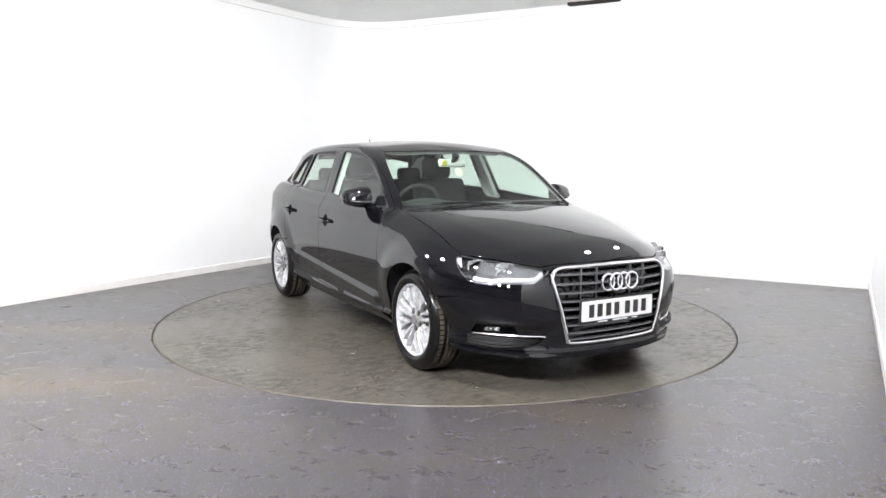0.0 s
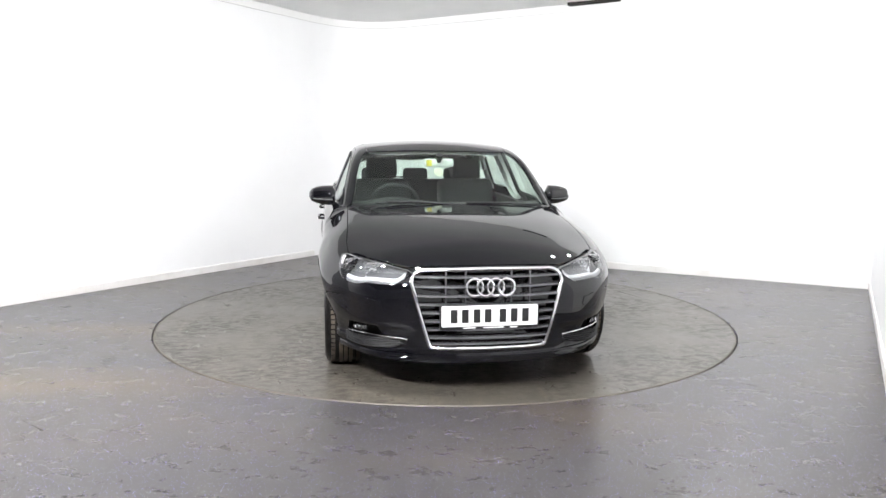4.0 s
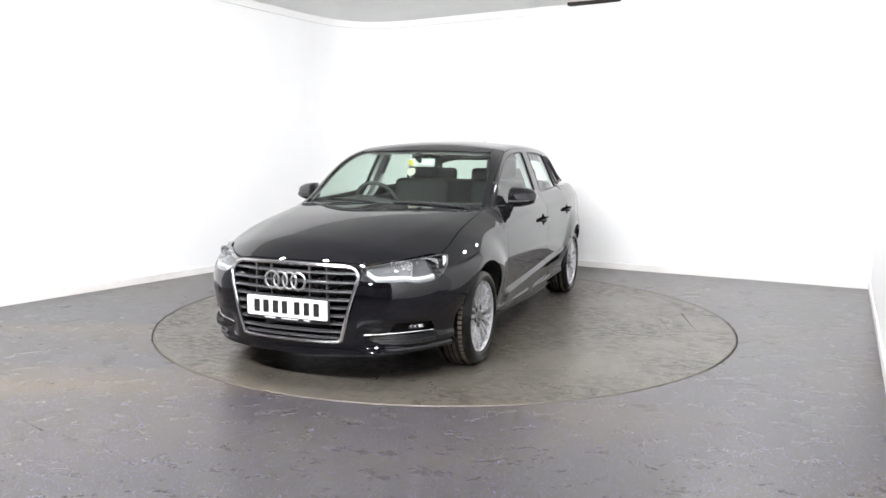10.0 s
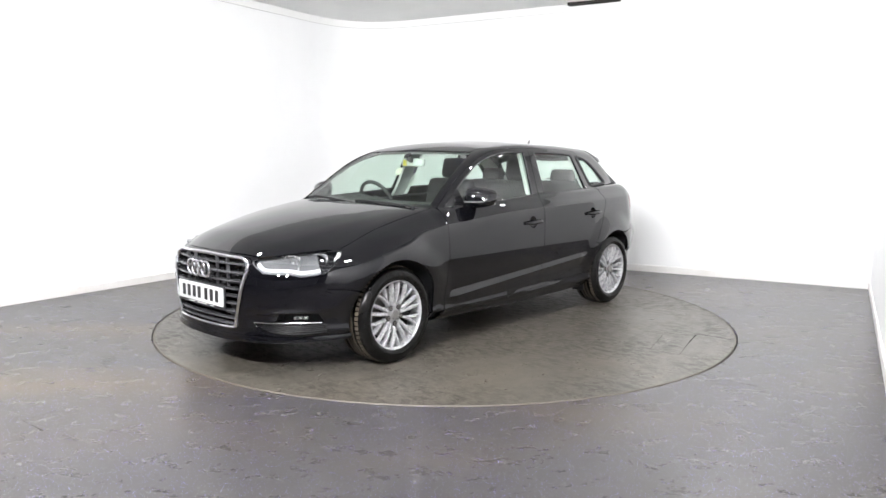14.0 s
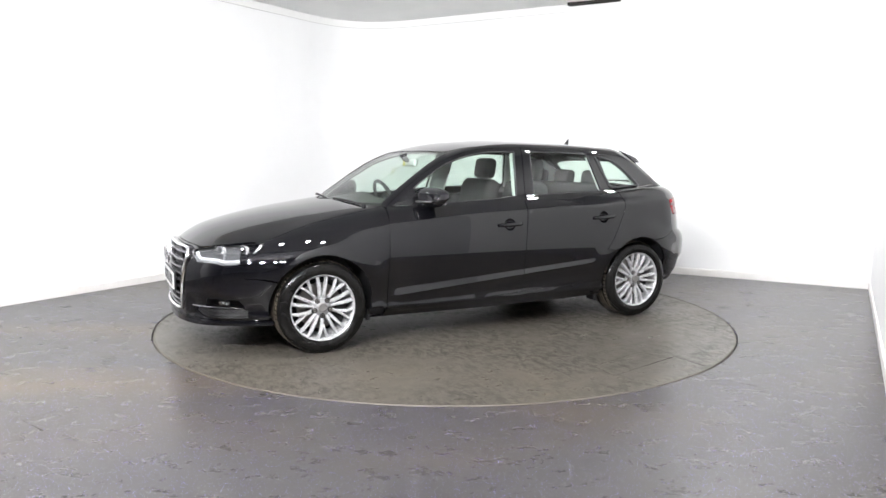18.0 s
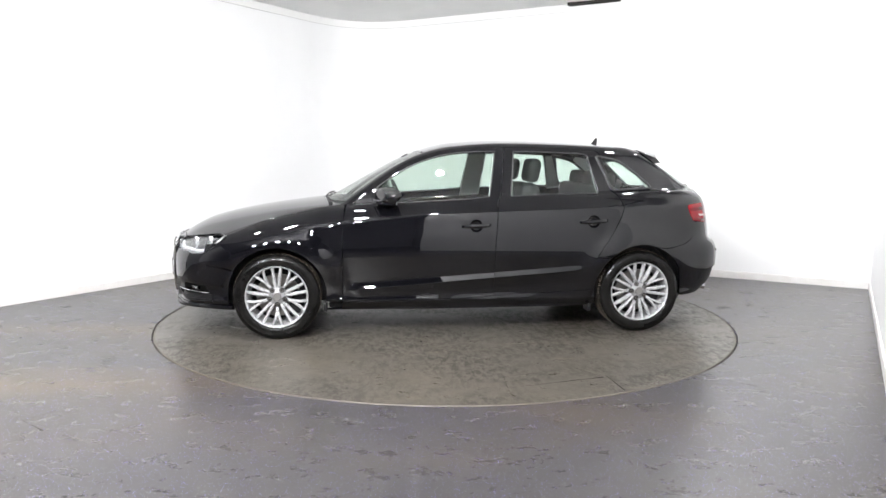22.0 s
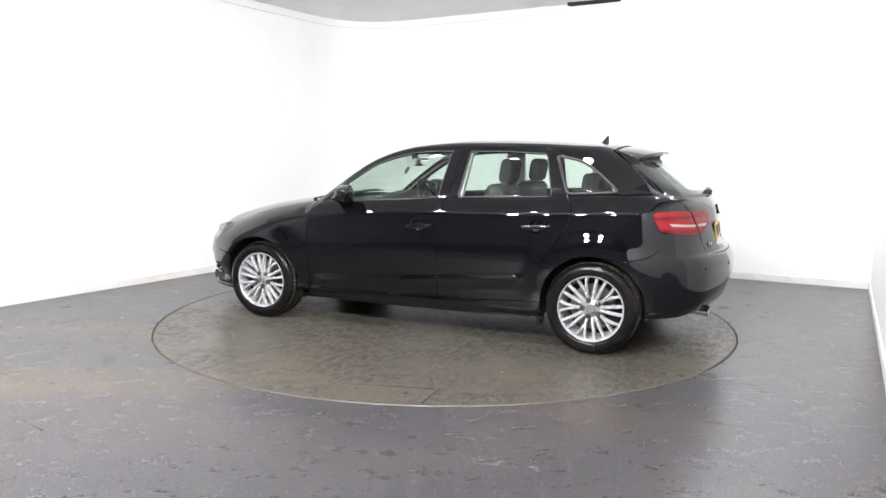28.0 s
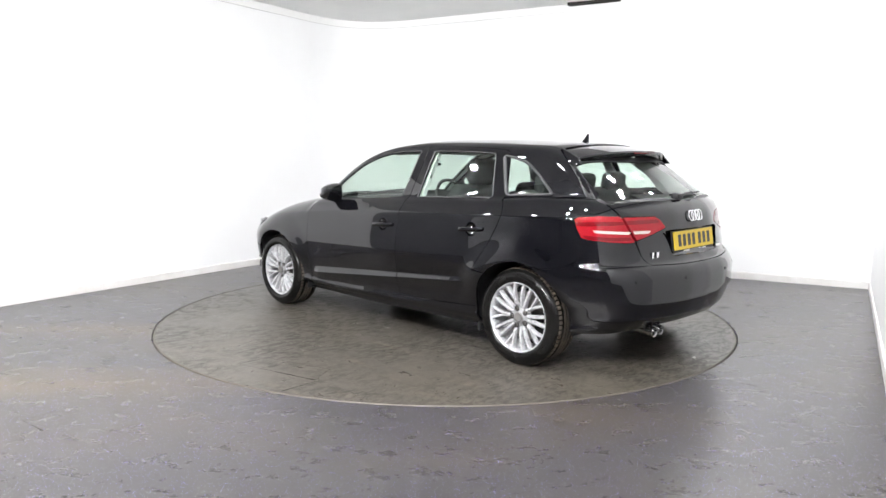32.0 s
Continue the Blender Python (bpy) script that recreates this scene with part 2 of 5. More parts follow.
def tube(bm, pts, r, n=10, closed=False, squash=1.0):
    """A round bar along points; r is a number or one radius a point."""
    pts = [Vector(p) for p in pts]
    rings = []
    for i, p in enumerate(pts):
        a = pts[i - 1] if i or closed else p
        b = pts[(i + 1) % len(pts)] if i + 1 < len(pts) or closed else p
        q = (b - a).normalized().to_track_quat("Z", "Y")
        rr = r[i] if isinstance(r, (list, tuple)) else r
        rings.append([bm.verts.new(p + q @ Vector((rr * math.cos(2 * math.pi * k / n), squash * rr * math.sin(2 * math.pi * k / n), 0))) for k in range(n)])
    for a, b in list(zip(rings, rings[1:])) + ([(rings[-1], rings[0])] if closed else []):
        for k in range(n):
            bm.faces.new((a[k], a[(k + 1) % n], b[(k + 1) % n], b[k]))
    if not closed:
        bm.faces.new(rings[0])
        bm.faces.new(rings[-1])


def loft(bm, rings, caps=True, closed=True):
    rows = [[bm.verts.new(p) for p in ring] for ring in rings]
    n = len(rows[0])
    for a, b in zip(rows, rows[1:]):
        for k in range(n if closed else n - 1):
            bm.faces.new((a[k], a[(k + 1) % n], b[(k + 1) % n], b[k]))
    if caps and closed:
        bm.faces.new(rows[0])
        bm.faces.new(rows[-1])


def prism(bm, outline, base, up, depth, bevel=0.0):
    """A flat outline of 3D points pushed along up by depth."""
    lo = [bm.verts.new(Vector(p) + Vector(base)) for p in outline]
    hi = [bm.verts.new(Vector(p) + Vector(base) + Vector(up) * depth) for p in outline]
    n = len(lo)
    faces = [bm.faces.new(lo), bm.faces.new(hi)]
    faces += [bm.faces.new((lo[k], lo[(k + 1) % n], hi[(k + 1) % n], hi[k])) for k in range(n)]
    if bevel:
        bmesh.ops.bevel(bm, geom=list(faces[1].edges), offset=bevel, segments=2, affect="EDGES", profile=0.5)


def B():
    return bmesh.new()


# ---------------------------------------------------------------- the room
CORNER = Vector((-1.2, 10.05, 0))
LEFT_DIR = Vector((-0.5375, -0.8432, 0)).normalized()
RIGHT_CORNER = Vector((4.255, 7.07, 0))
BACK_DIR = (RIGHT_CORNER - CORNER).normalized()
LEFT_END = CORNER + LEFT_DIR * 14.5
RIGHT_DIR = Vector((-0.485, -0.875, 0)).normalized()
RIGHT_END = RIGHT_CORNER + RIGHT_DIR * 7.4
ROOM_H = 3.6
CEIL_Z = 3.04


def wall(name, a, b, h=ROOM_H, thick=0.15, label="", mat=None, z0=0.0):
    """A wall from a to b whose face is on the left of a to b."""
    d = (b - a).normalized()
    n = Vector((-d.y, d.x, 0))
    bm = B()
    loft(bm, [[a + Vector((0, 0, z0)), b + Vector((0, 0, z0)), b - n * thick + Vector((0, 0, z0)), a - n * thick + Vector((0, 0, z0))],
              [a + Vector((0, 0, h)), b + Vector((0, 0, h)), b - n * thick + Vector((0, 0, h)), a - n * thick + Vector((0, 0, h))]])
    ob = part(name, bm, mat or WALL, None, smooth=False)
    return tagged(ob, label or "plain white painted studio wall", "wall", kind="structure")


def skirting(name, a, b):
    d = (b - a).normalized()
    n = Vector((-d.y, d.x, 0))
    prof = [(0.0, 0.0), (0.014, 0.0), (0.014, 0.066), (0.010, 0.074), (0.0, 0.076)]
    bm = B()
    loft(bm, [[p + n * (o + 0.001) + Vector((0, 0, z + 0.001)) for o, z in prof] for p in (a, b)])
    return tagged(part(name, bm, SKIRT, None, smooth=False), "off-white low skirting strip along the wall", "baseboard", kind="structure")


P1 = RIGHT_END
P2 = RIGHT_END + Vector((1.3, -0.8, 0))
P3 = Vector((1.4, -4.4, 0))
CORNER_R = 0.9


def rounded_corner(a, b, c, n=12):
    return [a.lerp(b, k / n).lerp(b.lerp(c, k / n), k / n) for k in range(n + 1)]


BEND = rounded_corner(CORNER + BACK_DIR * CORNER_R, CORNER, CORNER + LEFT_DIR * CORNER_R)
BOOTH_END = CORNER + LEFT_DIR * 5.3
wall("wall_left", BEND[-1], BOOTH_END)
# unseen walls added beyond the booth: dark, then grey, to shape the car's reflections
wall("wall_left_far", BOOTH_END, CORNER + LEFT_DIR * 6.9, label="unseen dark wall added for a dark reflection in the car", mat=CHARCOAL)
wall("wall_left_end", CORNER + LEFT_DIR * 6.9, LEFT_END, label="unseen grey wall added to be reflected in the car", mat=GREYWALL)
wall("wall_back", RIGHT_CORNER, BEND[0])
bm = B()
rows = []
for p in BEND:
    o = (p - (CORNER + (BACK_DIR + LEFT_DIR) * 2)).normalized() * 0.1
    rows.append([p, p + o, p + o + Vector((0, 0, ROOM_H)), p + Vector((0, 0, ROOM_H))])
loft(bm, rows)
tagged(part("wall_corner", bm, WALL, None), "softly rounded white wall corner", "wall", kind="structure")
RIGHT_BREAK = RIGHT_CORNER + RIGHT_DIR * 4.0
wall("wall_right", RIGHT_BREAK, RIGHT_CORNER)
# more unseen grey walls, added to close the room and lighten the car's reflections
wall("wall_right_near", P1, RIGHT_BREAK, label="unseen grey wall added to be reflected in the car", mat=GREYWALL)
wall("wall_return", P2, P1, label="unseen grey wall added to be reflected in the car", mat=GREYWALL)
wall("wall_side", P3, P2, label="unseen grey wall added to be reflected in the car", mat=GREYWALL)
wall("wall_behind", LEFT_END, P3, label="unseen grey wall added to be reflected in the car", mat=GREYWALL)
skirting("baseboard_left", BEND[-1], BOOTH_END)
skirting("baseboard_back", RIGHT_CORNER, BEND[0])
skirting("baseboard_right", RIGHT_BREAK, RIGHT_CORNER)

# floor with a round opening for the turntable
bm = B()
N = 180
inner = [bm.verts.new((TABLE[0] + (TABLE_R + 0.011) * math.cos(2 * math.pi * k / N), TABLE[1] + (TABLE_R + 0.011) * math.sin(2 * math.pi * k / N), 0)) for k in range(N)]
outer = [bm.verts.new((TABLE[0] + 16 * math.cos(2 * math.pi * k / N), TABLE[1] + 16 * math.sin(2 * math.pi * k / N), 0)) for k in range(N)]
under = [bm.verts.new((v.co.x, v.co.y, -0.05)) for v in inner]
for k in range(N):
    j = (k + 1) % N
    bm.faces.new((inner[k], outer[k], outer[j], inner[j]))
    bm.faces.new((under[k], inner[k], inner[j], under[j]))
floor_ob = tagged(part("floor", bm, FLOOR, None, smooth=False), "dark grey speckled vinyl floor with brown smears", "floor", kind="structure")
bm = B()
lathe(bm, [(TABLE_R + 0.3, -0.06), (TABLE_R + 0.3, -0.052)], 60, Matrix.Translation((TABLE[0], TABLE[1], 0)))
tagged(part("pit", bm, DARKGAP, None, smooth=False), "dark pit under the turntable", "floor", kind="structure")

# turntable disc
table = part("turntable", B(), DISC, None)
bm = B()
lathe(bm, [(TABLE_R, -0.05), (TABLE_R, -0.002), (TABLE_R - 0.002, 0.0)], 180)
bm.to_mesh(table.data)
bm.free()
tagged(table, "round worn grey vinyl turntable set flush in the floor", "turntable")


def scratch(pts, w, parent, mat=SCUFF, z=0.0015):
    bm = B()
    for (ax, ay), (bx, by) in zip(pts, pts[1:]):
        a, b = Vector((ax, ay, z)), Vector((bx, by, z))
        n = (b - a).normalized().cross(Vector((0, 0, 1))) * w / 2
        bm.faces.new([bm.verts.new(p) for p in (a - n * 0.4, b - n, b + n, a + n * 0.4)])
    return part("seam", bm, mat, parent, smooth=False)


# outline of a hatch cover in the disc, and a few scuffs
SEAM = material("closed_seam", (0.045, 0.040, 0.033), 0.7, IOR=1.2)
scratch([(-0.13, 1.975), (-0.43, 1.898)], 0.004, table, SEAM)
scratch([(-0.43, 1.898), (-0.58, 1.862), (-0.735, 1.828)], 0.011, table)
scratch([(-0.735, 1.828), (-0.625, 1.635)], 0.004, table, SEAM)
scratch([(-0.625, 1.635), (-0.38, 1.70), (-0.145, 1.765)], 0.004, table, SEAM)
scratch([(-0.145, 1.765), (-0.13, 1.975)], 0.004, table, SEAM)
scratch([(-0.757, 1.80), (-0.772, 2.07)], 0.008, table)
bm = B()
lathe(bm, [(TABLE_R - 0.012, 0.0005), (TABLE_R - 0.011, 0.0025), (TABLE_R - 0.002, 0.0022), (TABLE_R + 0.0005, -0.003), (TABLE_R + 0.0005, -0.03)], 180)
for f in [f for f in bm.faces if len(f.verts) > 4]:
    bm.faces.remove(f)
part("edge_strip", bm, material("worn_edge_strip", (0.095, 0.083, 0.066), 0.5), table, "worn tan edge strip of the turntable", smooth=False)
scratch([(1.626, 4.09), (1.79, 3.966)], 0.005, floor_ob)
scratch([(-2.042, 3.37), (-1.953, 3.513)], 0.005, floor_ob, SEAM)
scratch([(-2.042, 3.37), (-1.863, 3.234)], 0.005, floor_ob, SEAM)
scratch([(-3.018, 5.388), (-2.892, 5.506)], 0.010, floor_ob, SEAM)

def room(u, v, z=0.0):
    """A point u metres along the back wall and v metres along the left wall from their corner."""
    p = CORNER + BACK_DIR * u + LEFT_DIR * v
    return Vector((p.x, p.y, z))


RAFT_U, RAFT_V = 6.0, 5.95


def ceiling():
    """A lowered ceiling raft with rounded corners over the turntable, and the slab above it."""
    i, r = 0.006, 0.9
    edge = [room(RAFT_U, i, CEIL_Z), room(3.02, i, CEIL_Z)]
    edge += rounded_corner(room(i + r, i, CEIL_Z), room(i, i, CEIL_Z), room(i, i + r, CEIL_Z))
    edge += rounded_corner(room(i, RAFT_V - r, CEIL_Z), room(i, RAFT_V, CEIL_Z), room(i + r, RAFT_V, CEIL_Z))
    edge += rounded_corner(room(RAFT_U - r, RAFT_V, CEIL_Z), room(RAFT_U, RAFT_V, CEIL_Z), room(RAFT_U, RAFT_V - r, CEIL_Z))
    bm = B()
    lo = [bm.verts.new(p) for p in edge]
    hi = [bm.verts.new(p + Vector((0, 0, 0.08))) for p in edge]
    bm.faces.new(lo)
    bm.faces.new(hi)
    for k in range(len(lo)):
        bm.faces.new((lo[k - 1], lo[k], hi[k], hi[k - 1]))
    tagged(part("ceiling", bm, CEIL, None, smooth=False), "pale grey lowered ceiling with rounded corners", "ceiling", kind="structure")
    # white band along its edge
    bm = B()
    inner = [p + ((Vector(EYE) - p) * Vector((1, 1, 0))).normalized() * 0.014 for p in edge[1:16]]
    rows = [[p + Vector((0, 0, -0.085)), p + Vector((0, 0, -0.002)), q + Vector((0, 0, -0.002)), q + Vector((0, 0, -0.085))] for p, q in zip(edge[1:16], inner)]
    loft(bm, rows)
    tagged(part("ceiling_edge", bm, TRIM, None), "white curved edge band of the lowered ceiling", "trim", kind="structure")
    # grey bar that paints the shadow line under the band
    bm = B()
    tube(bm, [q + Vector((0, 0, -0.088)) for q in inner], 0.003, 6)
    tagged(part("ceiling_shade_line", bm, SHADE_GREY, None), "thin grey line for the shade under the ceiling edge band", "trim", kind="structure")
    # near-black block put in for the shade of an open gap
    bm = B()
    a, b = room(3.03, 0.03, CEIL_Z - 0.03), room(3.62, 0.03, CEIL_Z - 0.03)
    loft(bm, [[a, b, b + Vector((0, 0, 0.03)), a + Vector((0, 0, 0.05))], [room(3.03, 0.10, CEIL_Z - 0.025), room(3.62, 0.10, CEIL_Z - 0.005), room(3.62, 0.10, CEIL_Z), room(3.03, 0.10, CEIL_Z)]])
    tagged(part("ceiling_gap", bm, DARKGAP, None, smooth=False), "solid dark strip for the shade in the ceiling edge gap", "trim", kind="structure")
    # slab out of view, kept dark so the car reflects a dark zone
    bm = B()
    bm.faces.new([bm.verts.new((p.x, p.y, ROOM_H)) for p in (CORNER, LEFT_END, P3, P2, P1, RIGHT_CORNER)])
    bmesh.ops.triangulate(bm, faces=bm.faces)
    tagged(part("ceiling_slab", bm, CHARCOAL, None, smooth=False), "unseen ceiling slab, dark for the reflections in the car", "ceiling", kind="structure")


ceiling()


def downlight():
    root = new("ceiling_light")
    bm = B()
    lathe(bm, [(0.084, 0.0), (0.084, -0.006), (0.079, -0.012), (0.068, -0.012)], 32)
    part("bezel", bm, WHITE_METAL, root)
    bm = B()
    lathe(bm, [(0.0005, -0.009), (0.066, -0.009), (0.067, -0.0125), (0.064, -0.0135), (0.0005, -0.014)], 32)
    part("diffuser", bm, LED, root, "glowing white diffuser")
    return tagged(root, "round white downlight near the ceiling edge", "ceiling light", "ceiling edge lights")


def spotlight():
    """A spotlight head hung from the slab, aimed at the back of the booth."""
    root = new("spotlight")
    aim = Vector((0, 1, -0.17)).normalized()
    c = Vector((0, 0, ROOM_HANG))
    m = look(c, c - aim)
    bm = B()
    lathe(bm, [(0.05, -0.20), (0.075, -0.17), (0.096, -0.01), (0.096, 0.012), (0.088, 0.012), (0.083, 0.0)], 32, m)
    part("housing", bm, WHITE_METAL, root)
    bm = B()
    lathe(bm, [(0.0005, 0.002), (0.079, 0.002), (0.080, 0.005), (0.0005, 0.008)], 32, m)
    part("diffuser", bm, LED_HEAD, root, "glowing white lens")
    bm = B()
    tube(bm, [(0, -0.07, 0), (0, -0.07, ROOM_HANG + 0.06)], 0.011, 10)
    part("stem", bm, WHITE_METAL, root)
    bm = B()
    lathe(bm, [(0.05, -0.001), (0.05, -0.012), (0.02, -0.02)], 24, Matrix.Translation((0, -0.07, 0)))
    part("ceiling_rose", bm, WHITE_METAL, root)
    return tagged(root, "white spotlight on a stem, aimed at the booth", "ceiling light", "booth spotlights")


ROOM_HANG = -0.62
ROOM_ROT = math.degrees(math.atan2(BACK_DIR.y, BACK_DIR.x))


def rank(maker, places, turn=0.0):
    """One lamp, then its copies."""
    made = None
    for u, v, z in places:
        p = room(u, v, z - 0.002)
        m = pose(p.x, p.y, p.z, 0, 0, turn)
        if made is None:
            made = maker()
            made.matrix_basis = m
        else:
            copy_thing(made, m)


# the two at u 5.3 are added fill for the right wall and floor
rank(downlight, [(1.7 + 1.05 * i, 5.2, CEIL_Z) for i in range(4)] + [(5.3, 1.2 + 1.25 * j, CEIL_Z) for j in range(2)])
rank(spotlight, [(3.25 + 0.72 * i, 8.4, ROOM_H) for i in range(5)], ROOM_ROT + 8)


# ---------------------------------------------------------------- the car's shape
def pch(keys):
    """A smooth curve through (x, y) keys without overshoot."""
    keys = sorted(keys)
    xs = np.array([k[0] for k in keys], float)
    ys = np.array([k[1] for k in keys], float)
    h = np.diff(xs)
    s = np.diff(ys) / h
    d = np.zeros_like(xs)
    for k in range(1, len(xs) - 1):
        if s[k - 1] * s[k] > 0:
            w1, w2 = 2 * h[k] + h[k - 1], h[k] + 2 * h[k - 1]
            d[k] = (w1 + w2) / (w1 / s[k - 1] + w2 / s[k])
    d[0], d[-1] = s[0], s[-1]

    def f(x):
        x = np.asarray(x, float)
        i = np.clip(np.searchsorted(xs, x) - 1, 0, len(h) - 1)
        t = np.clip((x - xs[i]) / h[i], 0, 1)
        t2, t3 = t * t, t * t * t
        v = (2 * t3 - 3 * t2 + 1) * ys[i] + (t3 - 2 * t2 + t) * h[i] * d[i] + (3 * t2 - 2 * t3) * ys[i + 1] + (t3 - t2) * h[i] * d[i + 1]
        return v + np.where(x < xs[0], (x - xs[0]) * d[0], 0) + np.where(x > xs[-1], (x - xs[-1]) * d[-1], 0)
    return f


def smax(a, b, k):
    h = np.clip(k - np.abs(a - b), 0, None) / k
    return np.maximum(a, b) + h * h * k / 4


def smin(a, b, k):
    return -smax(-a, -b, k)


def sstep(a, b, x):
    t = np.clip((x - a) / (b - a), 0, 1)
    return t * t * (3 - 2 * t)


# lower body, seen from above: half width along the length, x forward
w_plan = pch([(-2.2, 0.66), (-1.95, 0.775), (-1.66, 0.843), (-1.31, 0.875), (-0.9, 0.89), (0, 0.89), (0.8, 0.886), (1.31, 0.875), (1.55, 0.862), (1.71, 0.84), (1.9, 0.78), (2.1, 0.70)])
# section of the flank: height and how far it stands in
w_prof = pch([(0.05, -0.22), (0.17, -0.135), (0.215, -0.094), (0.246, -0.056), (0.262, -0.043), (0.274, -0.0425), (0.30, -0.050), (0.36, -0.046), (0.50, -0.018), (0.63, 0), (0.72, -0.002), (0.82, -0.010), (0.893, -0.019), (0.905, -0.023), (0.93, -0.040), (0.96, -0.062), (1.0, -0.085), (1.06, -0.105)])
z_tornado = pch([(-2.0, 0.94), (-1.63, 0.935), (-1.17, 0.922), (-0.445, 0.90), (0.1, 0.885), (0.857, 0.83), (1.178, 0.806), (1.7, 0.77)])
front_z = pch([(0.10, 2.06), (0.16, 2.13), (0.20, 2.155), (0.26, 2.150), (0.36, 2.160), (0.5, 2.165), (0.6, 2.158), (0.66, 2.14), (0.70, 2.115), (0.76, 2.07), (0.9, 1.9)])
front_y = pch([(0, 0), (0.2, 0.010), (0.33, 0.036), (0.465, 0.082), (0.65, 0.185), (0.784, 0.30), (0.9, 0.45)])
rear_z = pch([(0.15, 1.90), (0.25, 2.02), (0.36, 2.12), (0.46, 2.145), (0.57, 2.145), (0.655, 2.115), (0.69, 2.075), (0.76, 2.06), (0.90, 2.032), (0.955, 2.02), (1.02, 1.985), (1.1, 1.87)])
rear_y = pch([(0, 0), (0.2, 0.010), (0.32, 0.030), (0.5, 0.078), (0.637, 0.135), (0.75, 0.215), (0.85, 0.33)])
hood_c = pch([(0.8, 0.985), (1.0, 0.968), (1.177, 0.947), (1.496, 0.903), (1.844, 0.827), (2.068, 0.738), (2.15, 0.698), (2.25, 0.63)])
hood_drop = pch([(0.8, 0.045), (1.3, 0.075), (1.7, 0.14), (2.06, 0.20), (2.2, 0.22)])
hood_line = pch([(0.8, 0.67), (0.9, 0.655), (1.5, 0.545), (2.0, 0.42), (2.2, 0.37)])
belt = pch([(-2.1, 1.03), (-1.7, 1.05), (-1.45, 1.046), (-1.0, 1.026), (-0.35, 1.0), (0.0, 0.981), (0.8, 0.938), (1.0, 0.92)])
# cabin
g_plan = pch([(-2.0, 0.60), (-1.8, 0.64), (-1.47, 0.708), (-1.0, 0.763), (-0.5, 0.787), (0.0, 0.787), (0.4, 0.768), (0.83, 0.725), (1.1, 0.68)])
screen_z = pch([(0.7, 1.42), (0.958, 0.99), (1.06, 0.815), (1.181, 0.606), (1.27, 0.437), (1.334, 0.300), (1.42, 0.08)])
roof_c = pch([(0.6, 1.27), (0.30, 1.345), (0, 1.388), (-0.33, 1.408), (-0.756, 1.402), (-1.176, 1.382), (-1.453, 1.364), (-1.67, 1.336), (-1.9, 1.29)])
rear_glass_z = pch([(0.6, 1.9), (0.95, 1.96), (1.012, 1.985), (1.10, 1.868), (1.27, 1.612), (1.40, 1.39)])
WHEELS = ((1.3185, 0.305), (-1.3185, 0.305))


def body(x, y, z):
    """Below zero inside the body."""
    y = np.abs(y)
    z2 = z - (z_tornado(x) - 0.90) * sstep(0.55, 0.8, z)
    s = z - (0.343 + 0.079 * (0.835 - x))
    th = 0.035 + 0.012 * (x + 0.2)
    fade = sstep(0.86, 0.74, x) * sstep(-0.9, -0.76, x)
    crease = 0.021 * fade * smax(1 - smax(s / th, -s / 0.08, 0.12), 0 * s, 0.12)
    flare = 0
    for cx, cz in WHEELS:
        r = np.hypot(x - cx, z - cz)
        flare = flare + 0.030 * sstep(0.54, 0.36, r) * sstep(0.25, 0.55, z)
    side = y - (w_plan(x) + w_prof(z2) + crease + flare)
    front = (x - (front_z(z) - front_y(y))) * 0.92
    rear = (-x - (rear_z(z) - rear_y(y))) * 0.92
    yl = hood_line(x)
    hood = hood_c(x) - hood_drop(x) * (y / 0.8) ** 2.2 - 0.085 * smax(y - yl, 0 * y, 0.035) * sstep(0.85, 1.1, x)
    k = sstep(0.78, 0.92, x)
    top = (z - (belt(x) * (1 - k) + hood * k)) * 0.96
    low = smax(smax(side, front, 0.15), rear, 0.12)
    low = low + 0.020 * sstep(0.40, 0.34, z) * sstep(0.205, 0.25, z) * sstep(0.36, 0.46, y) * sstep(1.66, 1.78, x)
    low = smax(low, top, 0.03 + 0.09 * k + 0.05 * sstep(-1.5, -1.8, x))
    zz = np.maximum(z, 0.93)
    gs = (y - (g_plan(x) - 0.385 * (zz - 1.0) - 0.10 * (zz - 1.0) ** 2)) * 0.93
    ws = (x - (screen_z(np.maximum(z, 0.86)) - 0.13 * (y / 0.68) ** 2.4 * np.clip(1 - (z - 0.98) * 1.9, 0.2, 1.3))) * 0.56
    roof = z - (roof_c(x) + 0.014 - 0.085 * (y / 0.9) ** 2.0)
    rg = (-x - (rear_glass_z(z) - 0.14 * (y / 0.58) ** 2.3)) * 0.56
    green = smax(smax(smax(gs, ws, 0.05), roof, 0.07), rg, 0.05)
    return smin(low, green, 0.02)


def grad(p):
    e = 0.0015
    g = np.stack([body(p[:, 0] + (e if i == 0 else 0), p[:, 1] + (e if i == 1 else 0), p[:, 2] + (e if i == 2 else 0))
                  - body(p[:, 0] - (e if i == 0 else 0), p[:, 1] - (e if i == 1 else 0), p[:, 2] - (e if i == 2 else 0)) for i in range(3)], 1)
    return g / np.maximum(np.linalg.norm(g, axis=1, keepdims=True), 1e-9)


